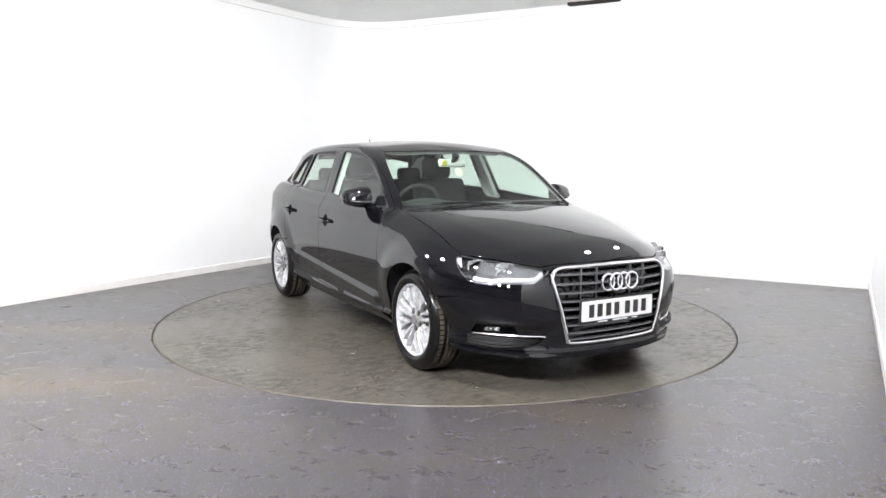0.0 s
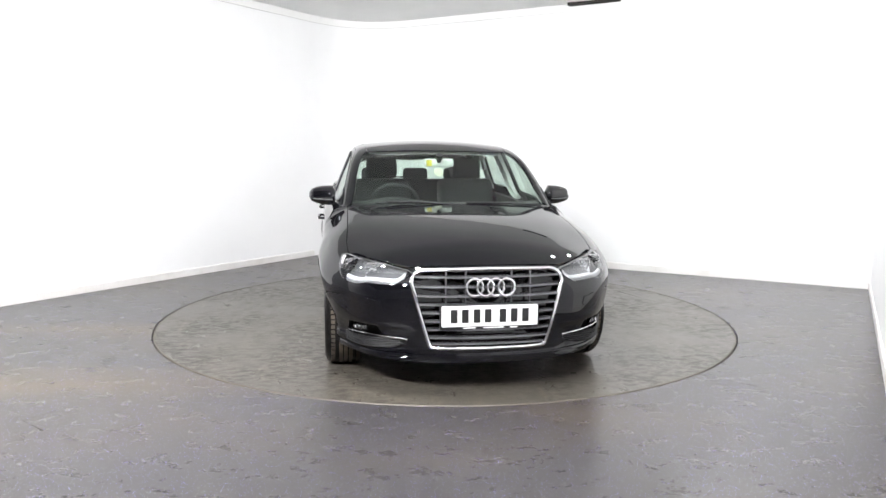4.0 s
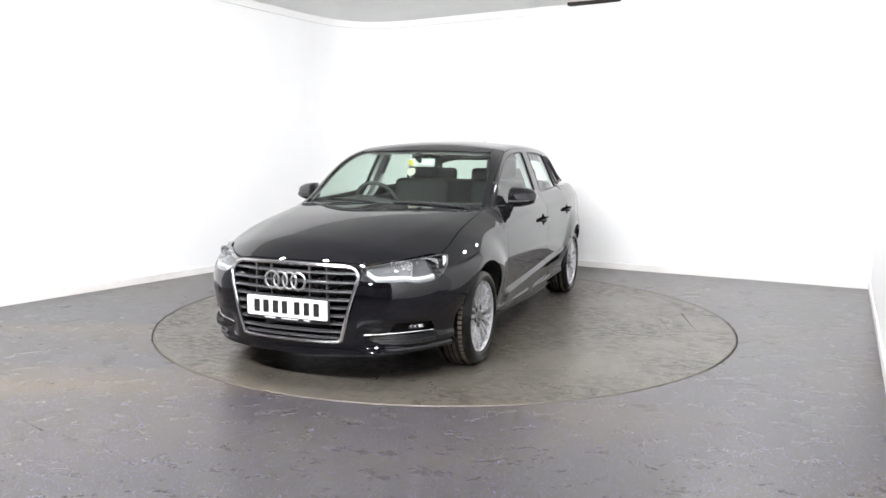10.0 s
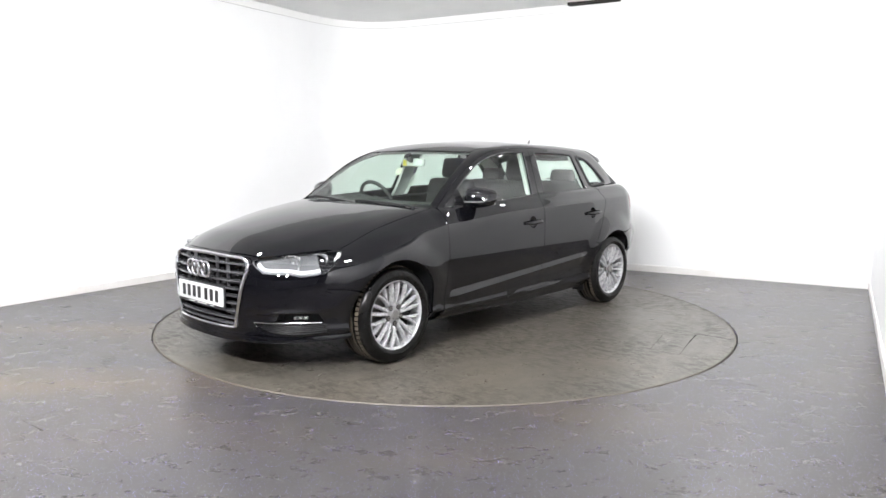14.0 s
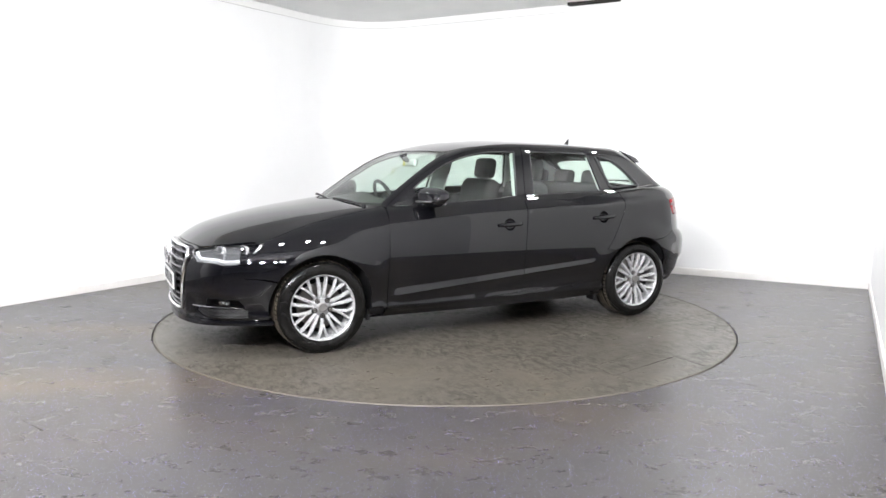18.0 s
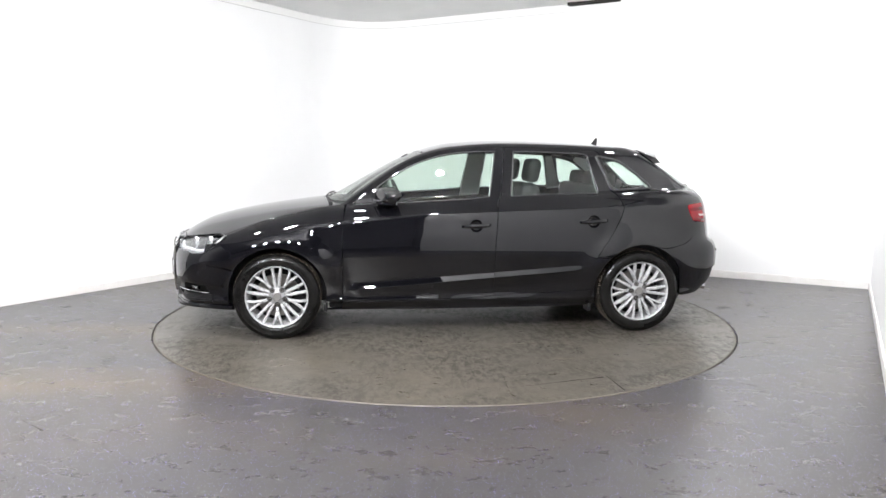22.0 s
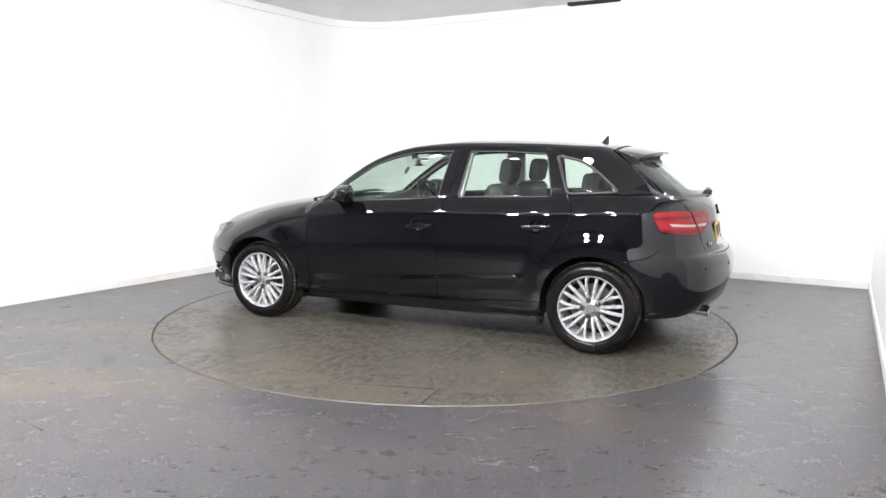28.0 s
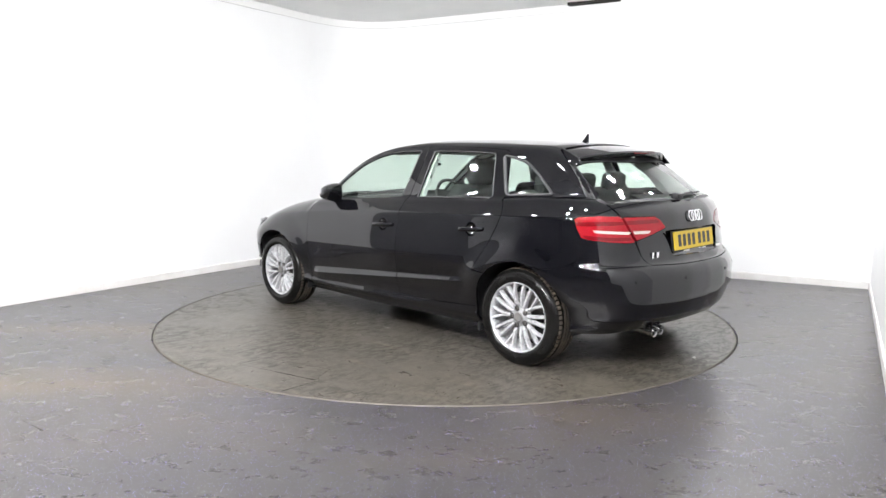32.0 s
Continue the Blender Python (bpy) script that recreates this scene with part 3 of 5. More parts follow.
def cast(p, d, reach=3.2, step=0.03):
    """The first point of the body from each start p along d."""
    p = np.asarray(p, float)
    n = len(p)
    lo, hi, found = np.zeros(n), np.full(n, reach), np.zeros(n, bool)
    t, best, bt = 0.0, np.full(n, 9.0), np.zeros(n)
    while t < reach:
        t += step
        q = p + d * t
        f = body(q[:, 0], q[:, 1], q[:, 2])
        bt = np.where(~found & (f < best), t, bt)
        best = np.where(~found, np.minimum(best, f), best)
        hit = ~found & (f < 0)
        lo, hi = np.where(hit, t - step, lo), np.where(hit, t, hi)
        found |= hit
    for _ in range(22):
        mid = (lo + hi) / 2
        q = p + d * mid[:, None]
        ins = body(q[:, 0], q[:, 1], q[:, 2]) < 0
        hi, lo = np.where(ins, mid, hi), np.where(ins, lo, mid)
    t = np.where(found, hi, bt)
    return p + d * t[:, None]


class View:
    def __init__(self, d, up=(0, 0, 1)):
        self.d = np.array(Vector(d).normalized())
        u = Vector(up).cross(Vector(d)).normalized()
        self.u = np.array(u)
        self.v = np.array(Vector(d).cross(u).normalized())

    def flat(self, pts):
        pts = np.asarray(pts, float)
        return np.stack([pts @ self.u, pts @ self.v], 1)

    def drop(self, uv):
        uv = np.asarray(uv, float)
        return cast(uv[:, :1] * self.u + uv[:, 1:2] * self.v - self.d * 3.0, self.d, 5.0)


V_SIDE, V_TOP, V_FRONT, V_REAR = View((0, -1, 0)), View((0, 0, -1), (1, 0, 0)), View((-1, 0, 0)), View((1, 0, 0))
V_SHOULDER = View((0, -0.72, -0.69))
V_NOSE, V_TAIL = View((-0.72, -0.69, 0)), View((0.72, -0.69, 0))
V_SCREEN, V_REARGLASS = View((-0.6, 0, -0.8)), View((0.6, 0, -0.8))


def on_side(*pts):
    return V_SIDE.drop([np.array((x, 0, z)) @ np.stack([V_SIDE.u, V_SIDE.v], 1) for x, z in pts])


def on_top(*pts):
    return V_TOP.drop([np.array((x, y, 0)) @ np.stack([V_TOP.u, V_TOP.v], 1) for x, y in pts])


def on_front(*pts):
    return V_FRONT.drop([np.array((0, y, z)) @ np.stack([V_FRONT.u, V_FRONT.v], 1) for y, z in pts])


def on_rear(*pts):
    return V_REAR.drop([np.array((0, y, z)) @ np.stack([V_REAR.u, V_REAR.v], 1) for y, z in pts])


def crv(pts, n=8, closed=False):
    """A rounded line through points."""
    p = np.asarray(pts, float)
    out = []
    m = len(p)
    for i in range(m if closed else m - 1):
        a, b, c, d = p[(i - 1) % m if closed else max(i - 1, 0)], p[i], p[(i + 1) % m], p[(i + 2) % m if closed else min(i + 2, m - 1)]
        for k in range(n):
            t = k / n
            out.append(tuple(0.5 * (2 * b + (c - a) * t + (2 * a - 5 * b + 4 * c - d) * t * t + (3 * b - 3 * c + d - a) * t ** 3)))
    if not closed:
        out.append(tuple(p[-1]))
    return out


def rounded(pts, r, n=5):
    """A polygon with its corners rounded by r, a number or one a corner."""
    out = []
    m = len(pts)
    for i in range(m):
        a, b, c = Vector(pts[i - 1]), Vector(pts[i]), Vector(pts[(i + 1) % m])
        ri = r[i] if isinstance(r, (list, tuple)) else r
        ri = min(ri, (a - b).length * 0.45, (c - b).length * 0.45)
        if ri < 1e-4:
            out.append(tuple(b))
            continue
        p, q = b + (a - b).normalized() * ri, b + (c - b).normalized() * ri
        out += [tuple(p.lerp(b, k / n).lerp(b.lerp(q, k / n), k / n)) for k in range(n + 1)]
    return out


def arc(cx, cz, r, a0, a1, n=24):
    return [(cx + r * math.cos(radians(a0 + (a1 - a0) * k / n)), cz + r * math.sin(radians(a0 + (a1 - a0) * k / n))) for k in range(n + 1)]


def inside(q, loops):
    res = np.zeros(len(q), bool)
    for lp in loops:
        x0, y0 = lp[:, 0], lp[:, 1]
        x1, y1 = np.roll(x0, -1), np.roll(y0, -1)
        for a, b, c, d in zip(x0, y0, x1, y1):
            if b == d:
                continue
            hit = ((b > q[:, 1]) != (d > q[:, 1])) & (q[:, 0] < (c - a) * (q[:, 1] - b) / (d - b) + a)
            res ^= hit
    return res


def shrink(lp, g):
    """Moves a closed outline inwards by g."""
    a, c = np.roll(lp, 1, 0), np.roll(lp, -1, 0)
    area = np.sum(lp[:, 0] * c[:, 1] - c[:, 0] * lp[:, 1])
    t1, t2 = lp - a, c - lp
    n1 = np.stack([-t1[:, 1], t1[:, 0]], 1) / np.maximum(np.linalg.norm(t1, axis=1, keepdims=True), 1e-9)
    n2 = np.stack([-t2[:, 1], t2[:, 0]], 1) / np.maximum(np.linalg.norm(t2, axis=1, keepdims=True), 1e-9)
    n = n1 + n2
    n /= np.maximum(np.sum(n * n1, 1, keepdims=True), 0.6)
    return lp + n * g * (1 if area > 0 else -1)


def ladder(f, x0, x1, step=0.02):
    """Points along a line z = f(x) of the flank."""
    n = max(2, int(abs(x1 - x0) / step))
    return on_side(*[(x0 + (x1 - x0) * k / n, f(x0 + (x1 - x0) * k / n)) for k in range(n + 1)])


def z_crease(x, off=0.0):
    return 0.343 + 0.079 * (0.835 - x) + off


def resample(lp, step):
    out = []
    for i in range(len(lp)):
        a, b = lp[i], lp[(i + 1) % len(lp)]
        L = np.linalg.norm(b - a)
        if L < 1e-5:
            continue
        k = max(1, int(math.ceil(L / step)))
        out += [a + (b - a) * j / k for j in range(k)]
    return np.array(out)


def skin(outline, view, holes=(), lines=(), res=0.03, gap=0.0028, depth=0.016, lift=0.0, relief=None, edge_round=0.0015):
    """Vertices, faces and normals of a piece of the body's skin inside an outline of 3D points, with folded edges."""
    from mathutils.geometry import delaunay_2d_cdt
    loops = [shrink(resample(view.flat(outline), res), gap)] + [resample(view.flat(h), res) for h in holes]
    lo, hi = loops[0].min(0), loops[0].max(0)
    gx, gy = np.meshgrid(np.arange(lo[0], hi[0], res), np.arange(lo[1], hi[1], res))
    q = np.stack([gx.ravel(), gy.ravel()], 1)
    q = q[inside(q, loops)] if len(q) else q
    allb = np.concatenate(loops)
    if len(q):
        far = np.ones(len(q), bool)
        for k in range(0, len(allb), 200):
            far &= (np.linalg.norm(q[:, None] - allb[None, k:k + 200], axis=2) > res * 0.45).all(1)
        q = q[far]
    guides = []
    for ln in lines:
        g = resample(view.flat(ln), res * 0.8)[:-1] if len(ln) > 2 else view.flat(ln)
        g = g[inside(g, loops)]
        far = np.array([np.min(np.linalg.norm(allb - k, axis=1)) > res * 0.3 for k in g], bool) if len(g) else np.zeros(0, bool)
        guides.append(g[far] if len(g) else g)
    if guides and len(q):
        gp = np.concatenate(guides)
        q = q[[np.min(np.linalg.norm(gp - k, axis=1)) > res * 0.45 for k in q]]
        allb = np.concatenate([allb, gp])
    pts = np.concatenate([allb, q]) if len(q) else allb
    edges, off = [], 0
    for lp in loops:
        edges += [(off + i, off + (i + 1) % len(lp)) for i in range(len(lp))]
        off += len(lp)
    vs, _, fs, *_ = delaunay_2d_cdt([Vector(p) for p in pts], edges, [], 0, 1e-7)
    uv = np.array([tuple(v) for v in vs])
    tri = np.array([tuple(f) for f in fs])
    cen = uv[tri].mean(1)
    tri = tri[inside(cen, loops)]
    p = view.drop(uv)
    n = grad(p)
    p = p + n * lift
    if relief is not None:
        p = p + n * relief(p)[:, None]
    # faces outwards
    fn = np.cross(p[tri[:, 1]] - p[tri[:, 0]], p[tri[:, 2]] - p[tri[:, 0]])
    flip = np.sum(fn * n[tri[:, 0]], 1) < 0
    tri[flip] = tri[flip][:, ::-1]
    count = {}
    for f in tri:
        for a, b in ((f[0], f[1]), (f[1], f[2]), (f[2], f[0])):
            count[(a, b)] = 1
    rim = [e for e in count if (e[1], e[0]) not in count]
    verts, norms, faces = [tuple(v) for v in p], [tuple(v) for v in n], [tuple(int(i) for i in f) for f in tri]
    if depth:
        out = {}
        for a, b in rim:
            o = np.cross(p[b] - p[a], n[a])
            o /= max(np.linalg.norm(o), 1e-9)
            for i in (a, b):
                out[i] = out.get(i, 0) + o
        ids = {}
        for i, o in out.items():
            o = o / max(np.linalg.norm(o), 1e-9)
            ids[i] = len(verts)
            verts += [tuple(p[i] + o * edge_round - n[i] * edge_round), tuple(p[i] + o * edge_round - n[i] * depth)]
            norms += [tuple(o), tuple(o)]
        for a, b in rim:
            faces.append((int(b), int(a), ids[a], ids[b]))
            faces.append((ids[b], ids[a], ids[a] + 1, ids[b] + 1))
    return verts, faces, norms


def mirrored(s):
    v, f, n = s
    return [(a, -b, c) for a, b, c in v], [tuple(reversed(k)) for k in f], [(a, -b, c) for a, b, c in n]


def joined(*skins):
    V, F, Nn = [], [], []
    for v, f, n in skins:
        k = len(V)
        V += v
        Nn += n
        F += [tuple(i + k for i in g) for g in f]
    return V, F, Nn


def skin_mesh(name, s):
    v, f, n = s
    me = bpy.data.meshes.new(name)
    me.from_pydata(v, [], f)
    me.update()
    me.shade_smooth()
    me.normals_split_custom_set_from_vertices(n)
    return me


def both(name, s, mat, parent, label=""):
    """A skin on the left and its mirror on the right."""
    return [part(name, skin_mesh(name, k), mat, parent, label) for k in (s, mirrored(s))]


# ---------------------------------------------------------------- the car
car = tagged(new("car"), "glossy black five-door hatchback parked on the turntable, alloy wheels", "car")
car.location = (TABLE[0], TABLE[1], 0)

HOOD_CUT = [(0.855, 0.712), (1.10, 0.716), (1.366, 0.724), (1.56, 0.735), (1.70, 0.728)]
LAMP_TOP = [(2.058, 0.415, 0.676), (2.00, 0.49, 0.692), (1.93, 0.56, 0.706), (1.80, 0.685, 0.722), (1.70, 0.757, 0.735)]
LAMP = LAMP_TOP + [(1.69, 0.774, 0.717), (1.735, 0.785, 0.672), (1.80, 0.775, 0.622), (1.85, 0.745, 0.602), (1.92, 0.695, 0.596), (1.96, 0.642, 0.607), (2.01, 0.575, 0.606), (2.05, 0.50, 0.607), (2.062, 0.45, 0.64)]
GRILLE = [(0.0, 0.700), (0.30, 0.694), (0.365, 0.688), (0.402, 0.668), (0.417, 0.632), (0.410, 0.595), (0.330, 0.305), (0.315, 0.285), (0.285, 0.273), (0.0, 0.270)]
ARCH_R = 0.344


def front_arch(a0, a1):
    return arc(1.3185, 0.31, ARCH_R, a0, a1)


def rear_arch(a0, a1):
    return arc(-1.3185, 0.31, ARCH_R, a0, a1)


def hood():
    rear = [(1.005, 0.0), (0.995, 0.2), (0.965, 0.4), (0.915, 0.6), (0.855, 0.712)]
    left = rear + HOOD_CUT[1:]
    pts = [tuple(p) for p in on_top(*left)]
    pts += [tuple(p) for p in on_front((0.69, 0.738), (0.60, 0.722), (0.50, 0.704), (0.42, 0.695), (0.36, 0.700), (0.20, 0.706), (0.0, 0.708))]
    pts += [(x, -y, z) for x, y, z in pts[::-1]]
    return part("bonnet", skin_mesh("bonnet", skin(pts, V_SCREEN, res=0.035)), PAINT, car)


hood()


def fender():
    pts = [tuple(p) for p in on_top(*HOOD_CUT[::-1])]
    pts += [tuple(p) for p in on_side((0.84, 0.94), (0.852, 0.83), (0.862, 0.50), (0.862, 0.30), (0.868, 0.20), (0.975, 0.19), *front_arch(200, 32), (1.70, 0.512), (1.80, 0.518))]
    pts += [(1.86, 0.745, 0.60), (1.80, 0.775, 0.62), (1.735, 0.785, 0.672), (1.69, 0.774, 0.717), (1.70, 0.757, 0.735)]
    return both("fender", skin(pts, V_SHOULDER, res=0.03), PAINT, car)


fender()

WASHER = [(2.033, 0.566, 0.514), (1.970, 0.652, 0.527), (1.974, 0.646, 0.478), (2.037, 0.558, 0.468)]
FOG = [(2.005, 0.592, 0.378), (1.92, 0.690, 0.380), (1.845, 0.745, 0.376), (1.818, 0.758, 0.330), (1.82, 0.757, 0.308), (1.795, 0.775, 0.254), (1.93, 0.67, 0.250), (2.04, 0.54, 0.255), (2.075, 0.455, 0.285), (2.085, 0.435, 0.318), (2.02, 0.57, 0.33)]


FOG = [tuple(p) for p in V_NOSE.drop(V_NOSE.flat(FOG))]


def bumper_front():
    grille_line = [tuple(p) for p in on_front(*GRILLE)]
    pts = [tuple(p) for p in on_front((0.0, 0.706), (0.20, 0.704), (0.36, 0.698), (0.415, 0.690))]
    pts += LAMP[::-1][0:11]
    pts += [tuple(p) for p in on_side((1.80, 0.516), (1.70, 0.510), *front_arch(31, -12), (1.66, 0.215))]
    low = [tuple(p) for p in on_front((0.77, 0.206), (0.70, 0.203), (0.6, 0.200), (0.4, 0.196), (0.2, 0.193), (0.0, 0.192), (0.0, 0.21), (0.0, 0.23), (0.0, 0.25))]
    low += [tuple(p) for p in on_front((0.0, 0.268))]
    pts += low
    pts += grille_line[::-1]
    holes = [FOG]
    s = skin(pts, V_NOSE, holes=holes, res=0.025, gap=0.0, depth=0.02)
    b = part("front_bumper", skin_mesh("front_bumper", joined(s, mirrored(s))), PAINT, car)
    return b


fb = bumper_front()
both("washer_cover", skin(rounded(WASHER, 0.012), V_NOSE, res=0.03, gap=0.0, depth=0.005, lift=0.0035), PAINT, fb)


# blade along the bumper's lower edge, from arch to arch
bm = B()
turns = np.radians(np.linspace(-61, 61, 61))
out = np.stack([np.cos(turns), np.sin(turns), 0 * turns], 1)
foot = cast(np.array((1.2, 0, 0.236)) + out * 2.0, -out)
way = grad(foot) * np.array((1, 1, 0))
way /= np.linalg.norm(way, axis=1, keepdims=True)
rows = []
for p, o in zip(foot, way):
    p, o = Vector(p), Vector(o)
    e = 0.004 + 0.007 * float(sstep(0.36, 0.50, abs(p.y))) * float(sstep(0.86, 0.80, abs(p.y)))
    rows.append([p + o * d + Vector((0, 0, z)) for d, z in ((-0.03, 0.014), (e * 0.6, 0.0), (e, -0.012), (e - 0.002, -0.028), (-0.05, -0.042), (-0.08, -0.03))])
loft(bm, rows)
part("bumper_lip", bm, PAINT, fb)


def front_pt(y, z, back=0.0):
    return (float(front_z(z) - front_y(abs(y))) - back, y, z)


def grille():
    half = crv(GRILLE, 6)
    loop = [front_pt(y, z) for y, z in half] + [front_pt(-y, z) for y, z in half[::-1][1:-1]]
    root = part("grille", B(), GLOSSBLACK, car, "dark slatted grille in a chrome frame")
    # the dark bed
    bm = B()
    bed = [bm.verts.new(Vector(p) + Vector((-0.06, 0, 0))) for p in loop]
    mid = bm.verts.new((2.06, 0, 0.48))
    for k in range(len(bed)):
        bm.faces.new((bed[k - 1], bed[k], mid))
    bm.to_mesh(root.data)
    bm.free()
    bm = B()
    tube(bm, [Vector((x + 0.006, y * 0.985, 0.485 + (z - 0.485) * 0.985)) for x, y, z in loop], 0.0105, 8, True)
    part("chrome_frame", bm, CHROME, root, "bright chrome frame")
    wall_bm = B()
    loft(wall_bm, [[Vector((x - 0.06 * k, y * 0.975, 0.485 + (z - 0.485) * 0.975)) for k in (0, 1)] for x, y, z in loop + loop[:1]], caps=False, closed=False)
    part("surround", wall_bm, GLOSSBLACK, root)

    def width_at(z):
        ys = [y for (y0, z0), (y1, z1) in zip(half, half[1:]) for y in [y0 + (y1 - y0) * (z - z0) / (z1 - z0) if (z0 - z) * (z1 - z) <= 0 and z0 != z1 else -1]]
        return max(ys) - 0.012
    for z in (0.655, 0.605, 0.556, 0.510, 0.466, 0.421, 0.376, 0.331, 0.296):
        w = width_at(z)
        bm = B()
        rings = []
        for k in range(15):
            y = -w + 2 * w * k / 14
            x = front_pt(y, z)[0]
            rings.append([Vector((x - 0.006, y, z + 0.001)), Vector((x - 0.004, y, z - 0.007)), Vector((x - 0.045, y, z - 0.013)), Vector((x - 0.045, y, z + 0.004)), Vector((x - 0.012, y, z + 0.005))])
        loft(bm, rings)
        part("slat", bm, SLATGREY, root)
    for y in (-0.23, -0.125, 0.125, 0.23):
        bm = B()
        z = 0.60
        box(bm, (front_pt(y, z)[0] - 0.035, y, 0.60), (0.02, 0.008, 0.17), 0.001)
        part("upright", bm, SLATGREY, root)
    return root


gr = grille()


def rings_badge(x, z, pitch, r, tr, name, parent, face=1, lean=0.0):
    root = part(name, B(), CHROME, parent, "four linked chrome rings")
    bm = B()
    for k in range(4):
        c = Vector((x + (0.003 if k % 2 else 0.0) * face, (k - 1.5) * pitch, z))
        tube(bm, [c + Vector((lean * r * math.sin(a), r * math.cos(a), r * math.sin(a))) for a in [2 * math.pi * i / 36 for i in range(36)]], tr, 8, True)
    bm.to_mesh(root.data)
    bm.free()
    root.data.shade_smooth()
    return root


rings_badge(2.172, 0.605, 0.0565, 0.045, 0.0075, "badge", gr)


def plate(name, m, mat, label):
    root = part(name, B(), mat, car, label)
    bm = B()
    prism(bm, rounded([(-0.26, -0.0555, 0), (0.26, -0.0555, 0), (0.26, 0.0555, 0), (-0.26, 0.0555, 0)], 0.008), (0, 0, 0), (0, 0, 1), 0.006, 0.001)
    bmesh.ops.transform(bm, matrix=m, verts=bm.verts)
    bm.to_mesh(root.data)
    bm.free()
    for k, y in enumerate((-0.185, -0.125, -0.062, -0.002, 0.078, 0.140, 0.202)):
        bm = B()
        box(bm, (y - 0.009, 0, 0.0065), (0.036, 0.072, 0.002))
        bmesh.ops.transform(bm, matrix=m, verts=bm.verts)
        part("character_bar", bm, INK, root, smooth=False)
    for y, w in ((-0.11, 0.07), (0.02, 0.11), (0.13, 0.04)):
        bm = B()
        box(bm, (y, -0.064, 0.004), (w, 0.006, 0.002))
        bmesh.ops.transform(bm, matrix=m, verts=bm.verts)
        part("dealer_bar", bm, PLATE_W, root, smooth=False)
    bm = B()
    box(bm, (0, -0.006, -0.006), (0.54, 0.134, 0.012), 0.004)
    bmesh.ops.transform(bm, matrix=m, verts=bm.verts)
    part("plate_holder", bm, PLASTIC, root)
    return root


plate("front_number_plate", Matrix.Translation((2.163, 0, 0.452)) @ Matrix(((0, 0, 1, 0), (1, 0, 0, 0), (0, 1, 0, 0), (0, 0, 0, 1))), PLATE_W, "white number plate with dark characters")


def fog_unit(side):
    """Recess with a louvred floor, a chrome strip and a small fog lamp."""
    bm = B()
    f = [Vector((x, y * side, z)) for x, y, z in resample(np.array(FOG), 0.03)]
    cen = sum(f, Vector()) / len(f)
    inn = [p.lerp(cen, 0.06) + Vector((-0.07, -0.03 * side, 0)) for p in f]
    loft(bm, [f, inn], caps=False)
    bm.faces.new([bm.verts.new(p) for p in inn])
    root = part("fog_recess", bm, PLASTIC, car, "recessed black lower grille with fog lamp")
    for k in range(5):
        t = k / 4
        z = 0.262 + 0.011 * k
        a, b = (2.062 - 0.006 * abs(2 - k), 0.47, z), (1.80, 0.762, z)
        pts = [Vector(a).lerp(Vector(b), j / 8) for j in range(9)]
        pts = [p + Vector((0.055 * math.sin(math.pi * j / 8) - 0.022, (0.045 * math.sin(math.pi * j / 8) - 0.015), 0)) for j, p in enumerate(pts)]
        bm = B()
        tube(bm, [Vector((p.x, p.y * side, p.z)) for p in pts], 0.004, 6)
        part("louvre", bm, PLASTIC, root)
    pts = V_NOSE.drop(V_NOSE.flat(crv([(2.084, 0.445, 0.314), (2.035, 0.545, 0.319), (1.974, 0.628, 0.322), (1.90, 0.695, 0.321), (1.822, 0.751, 0.318)], 5)))
    bm = B()
    tube(bm, [Vector((x + 0.002, y * side, z)) for x, y, z in pts], 0.0045, 8)
    part("chrome_strip", bm, CHROME, root, "thin chrome strip")
    bm = B()
    m = look((1.90, 0.665 * side, 0.353), (1.2, 0.1 * side, 0.353))
    rows = [[Vector((sx * (0.044 - 0.010 * j), sy * (0.013 - 0.003 * j), 0.012 - 0.02 * j)) for sx, sy in ((-1, -1), (1, -1), (1.05, 0), (1, 1), (-0.7, 1), (-1.1, 0.1))] for j in range(2)]
    loft(bm, rows)
    bmesh.ops.transform(bm, matrix=m, verts=bm.verts)
    fl = part("fog_lamp", bm, GLOSSBLACK, root, "small clear fog lamp with bright facets")
    rnd = random.Random(5)
    for k in range(6):
        bm = B()
        box(bm, (0, 0, 0), (0.0125, 0.014 + 0.006 * rnd.random(), 0.006), 0.0015, Matrix.Rotation(radians(rnd.uniform(-28, 28)), 4, "X") @ Matrix.Rotation(radians(rnd.uniform(-28, 28)), 4, "Y"))
        bmesh.ops.transform(bm, matrix=m @ Matrix.Translation((-0.034 + 0.0135 * k, 0.002 * (k % 2), 0.015)), verts=bm.verts)
        part("facet", bm, LAMPBACK if k % 2 else CHROME, fl)
    return root


for s in (1, -1):
    fog_unit(s)


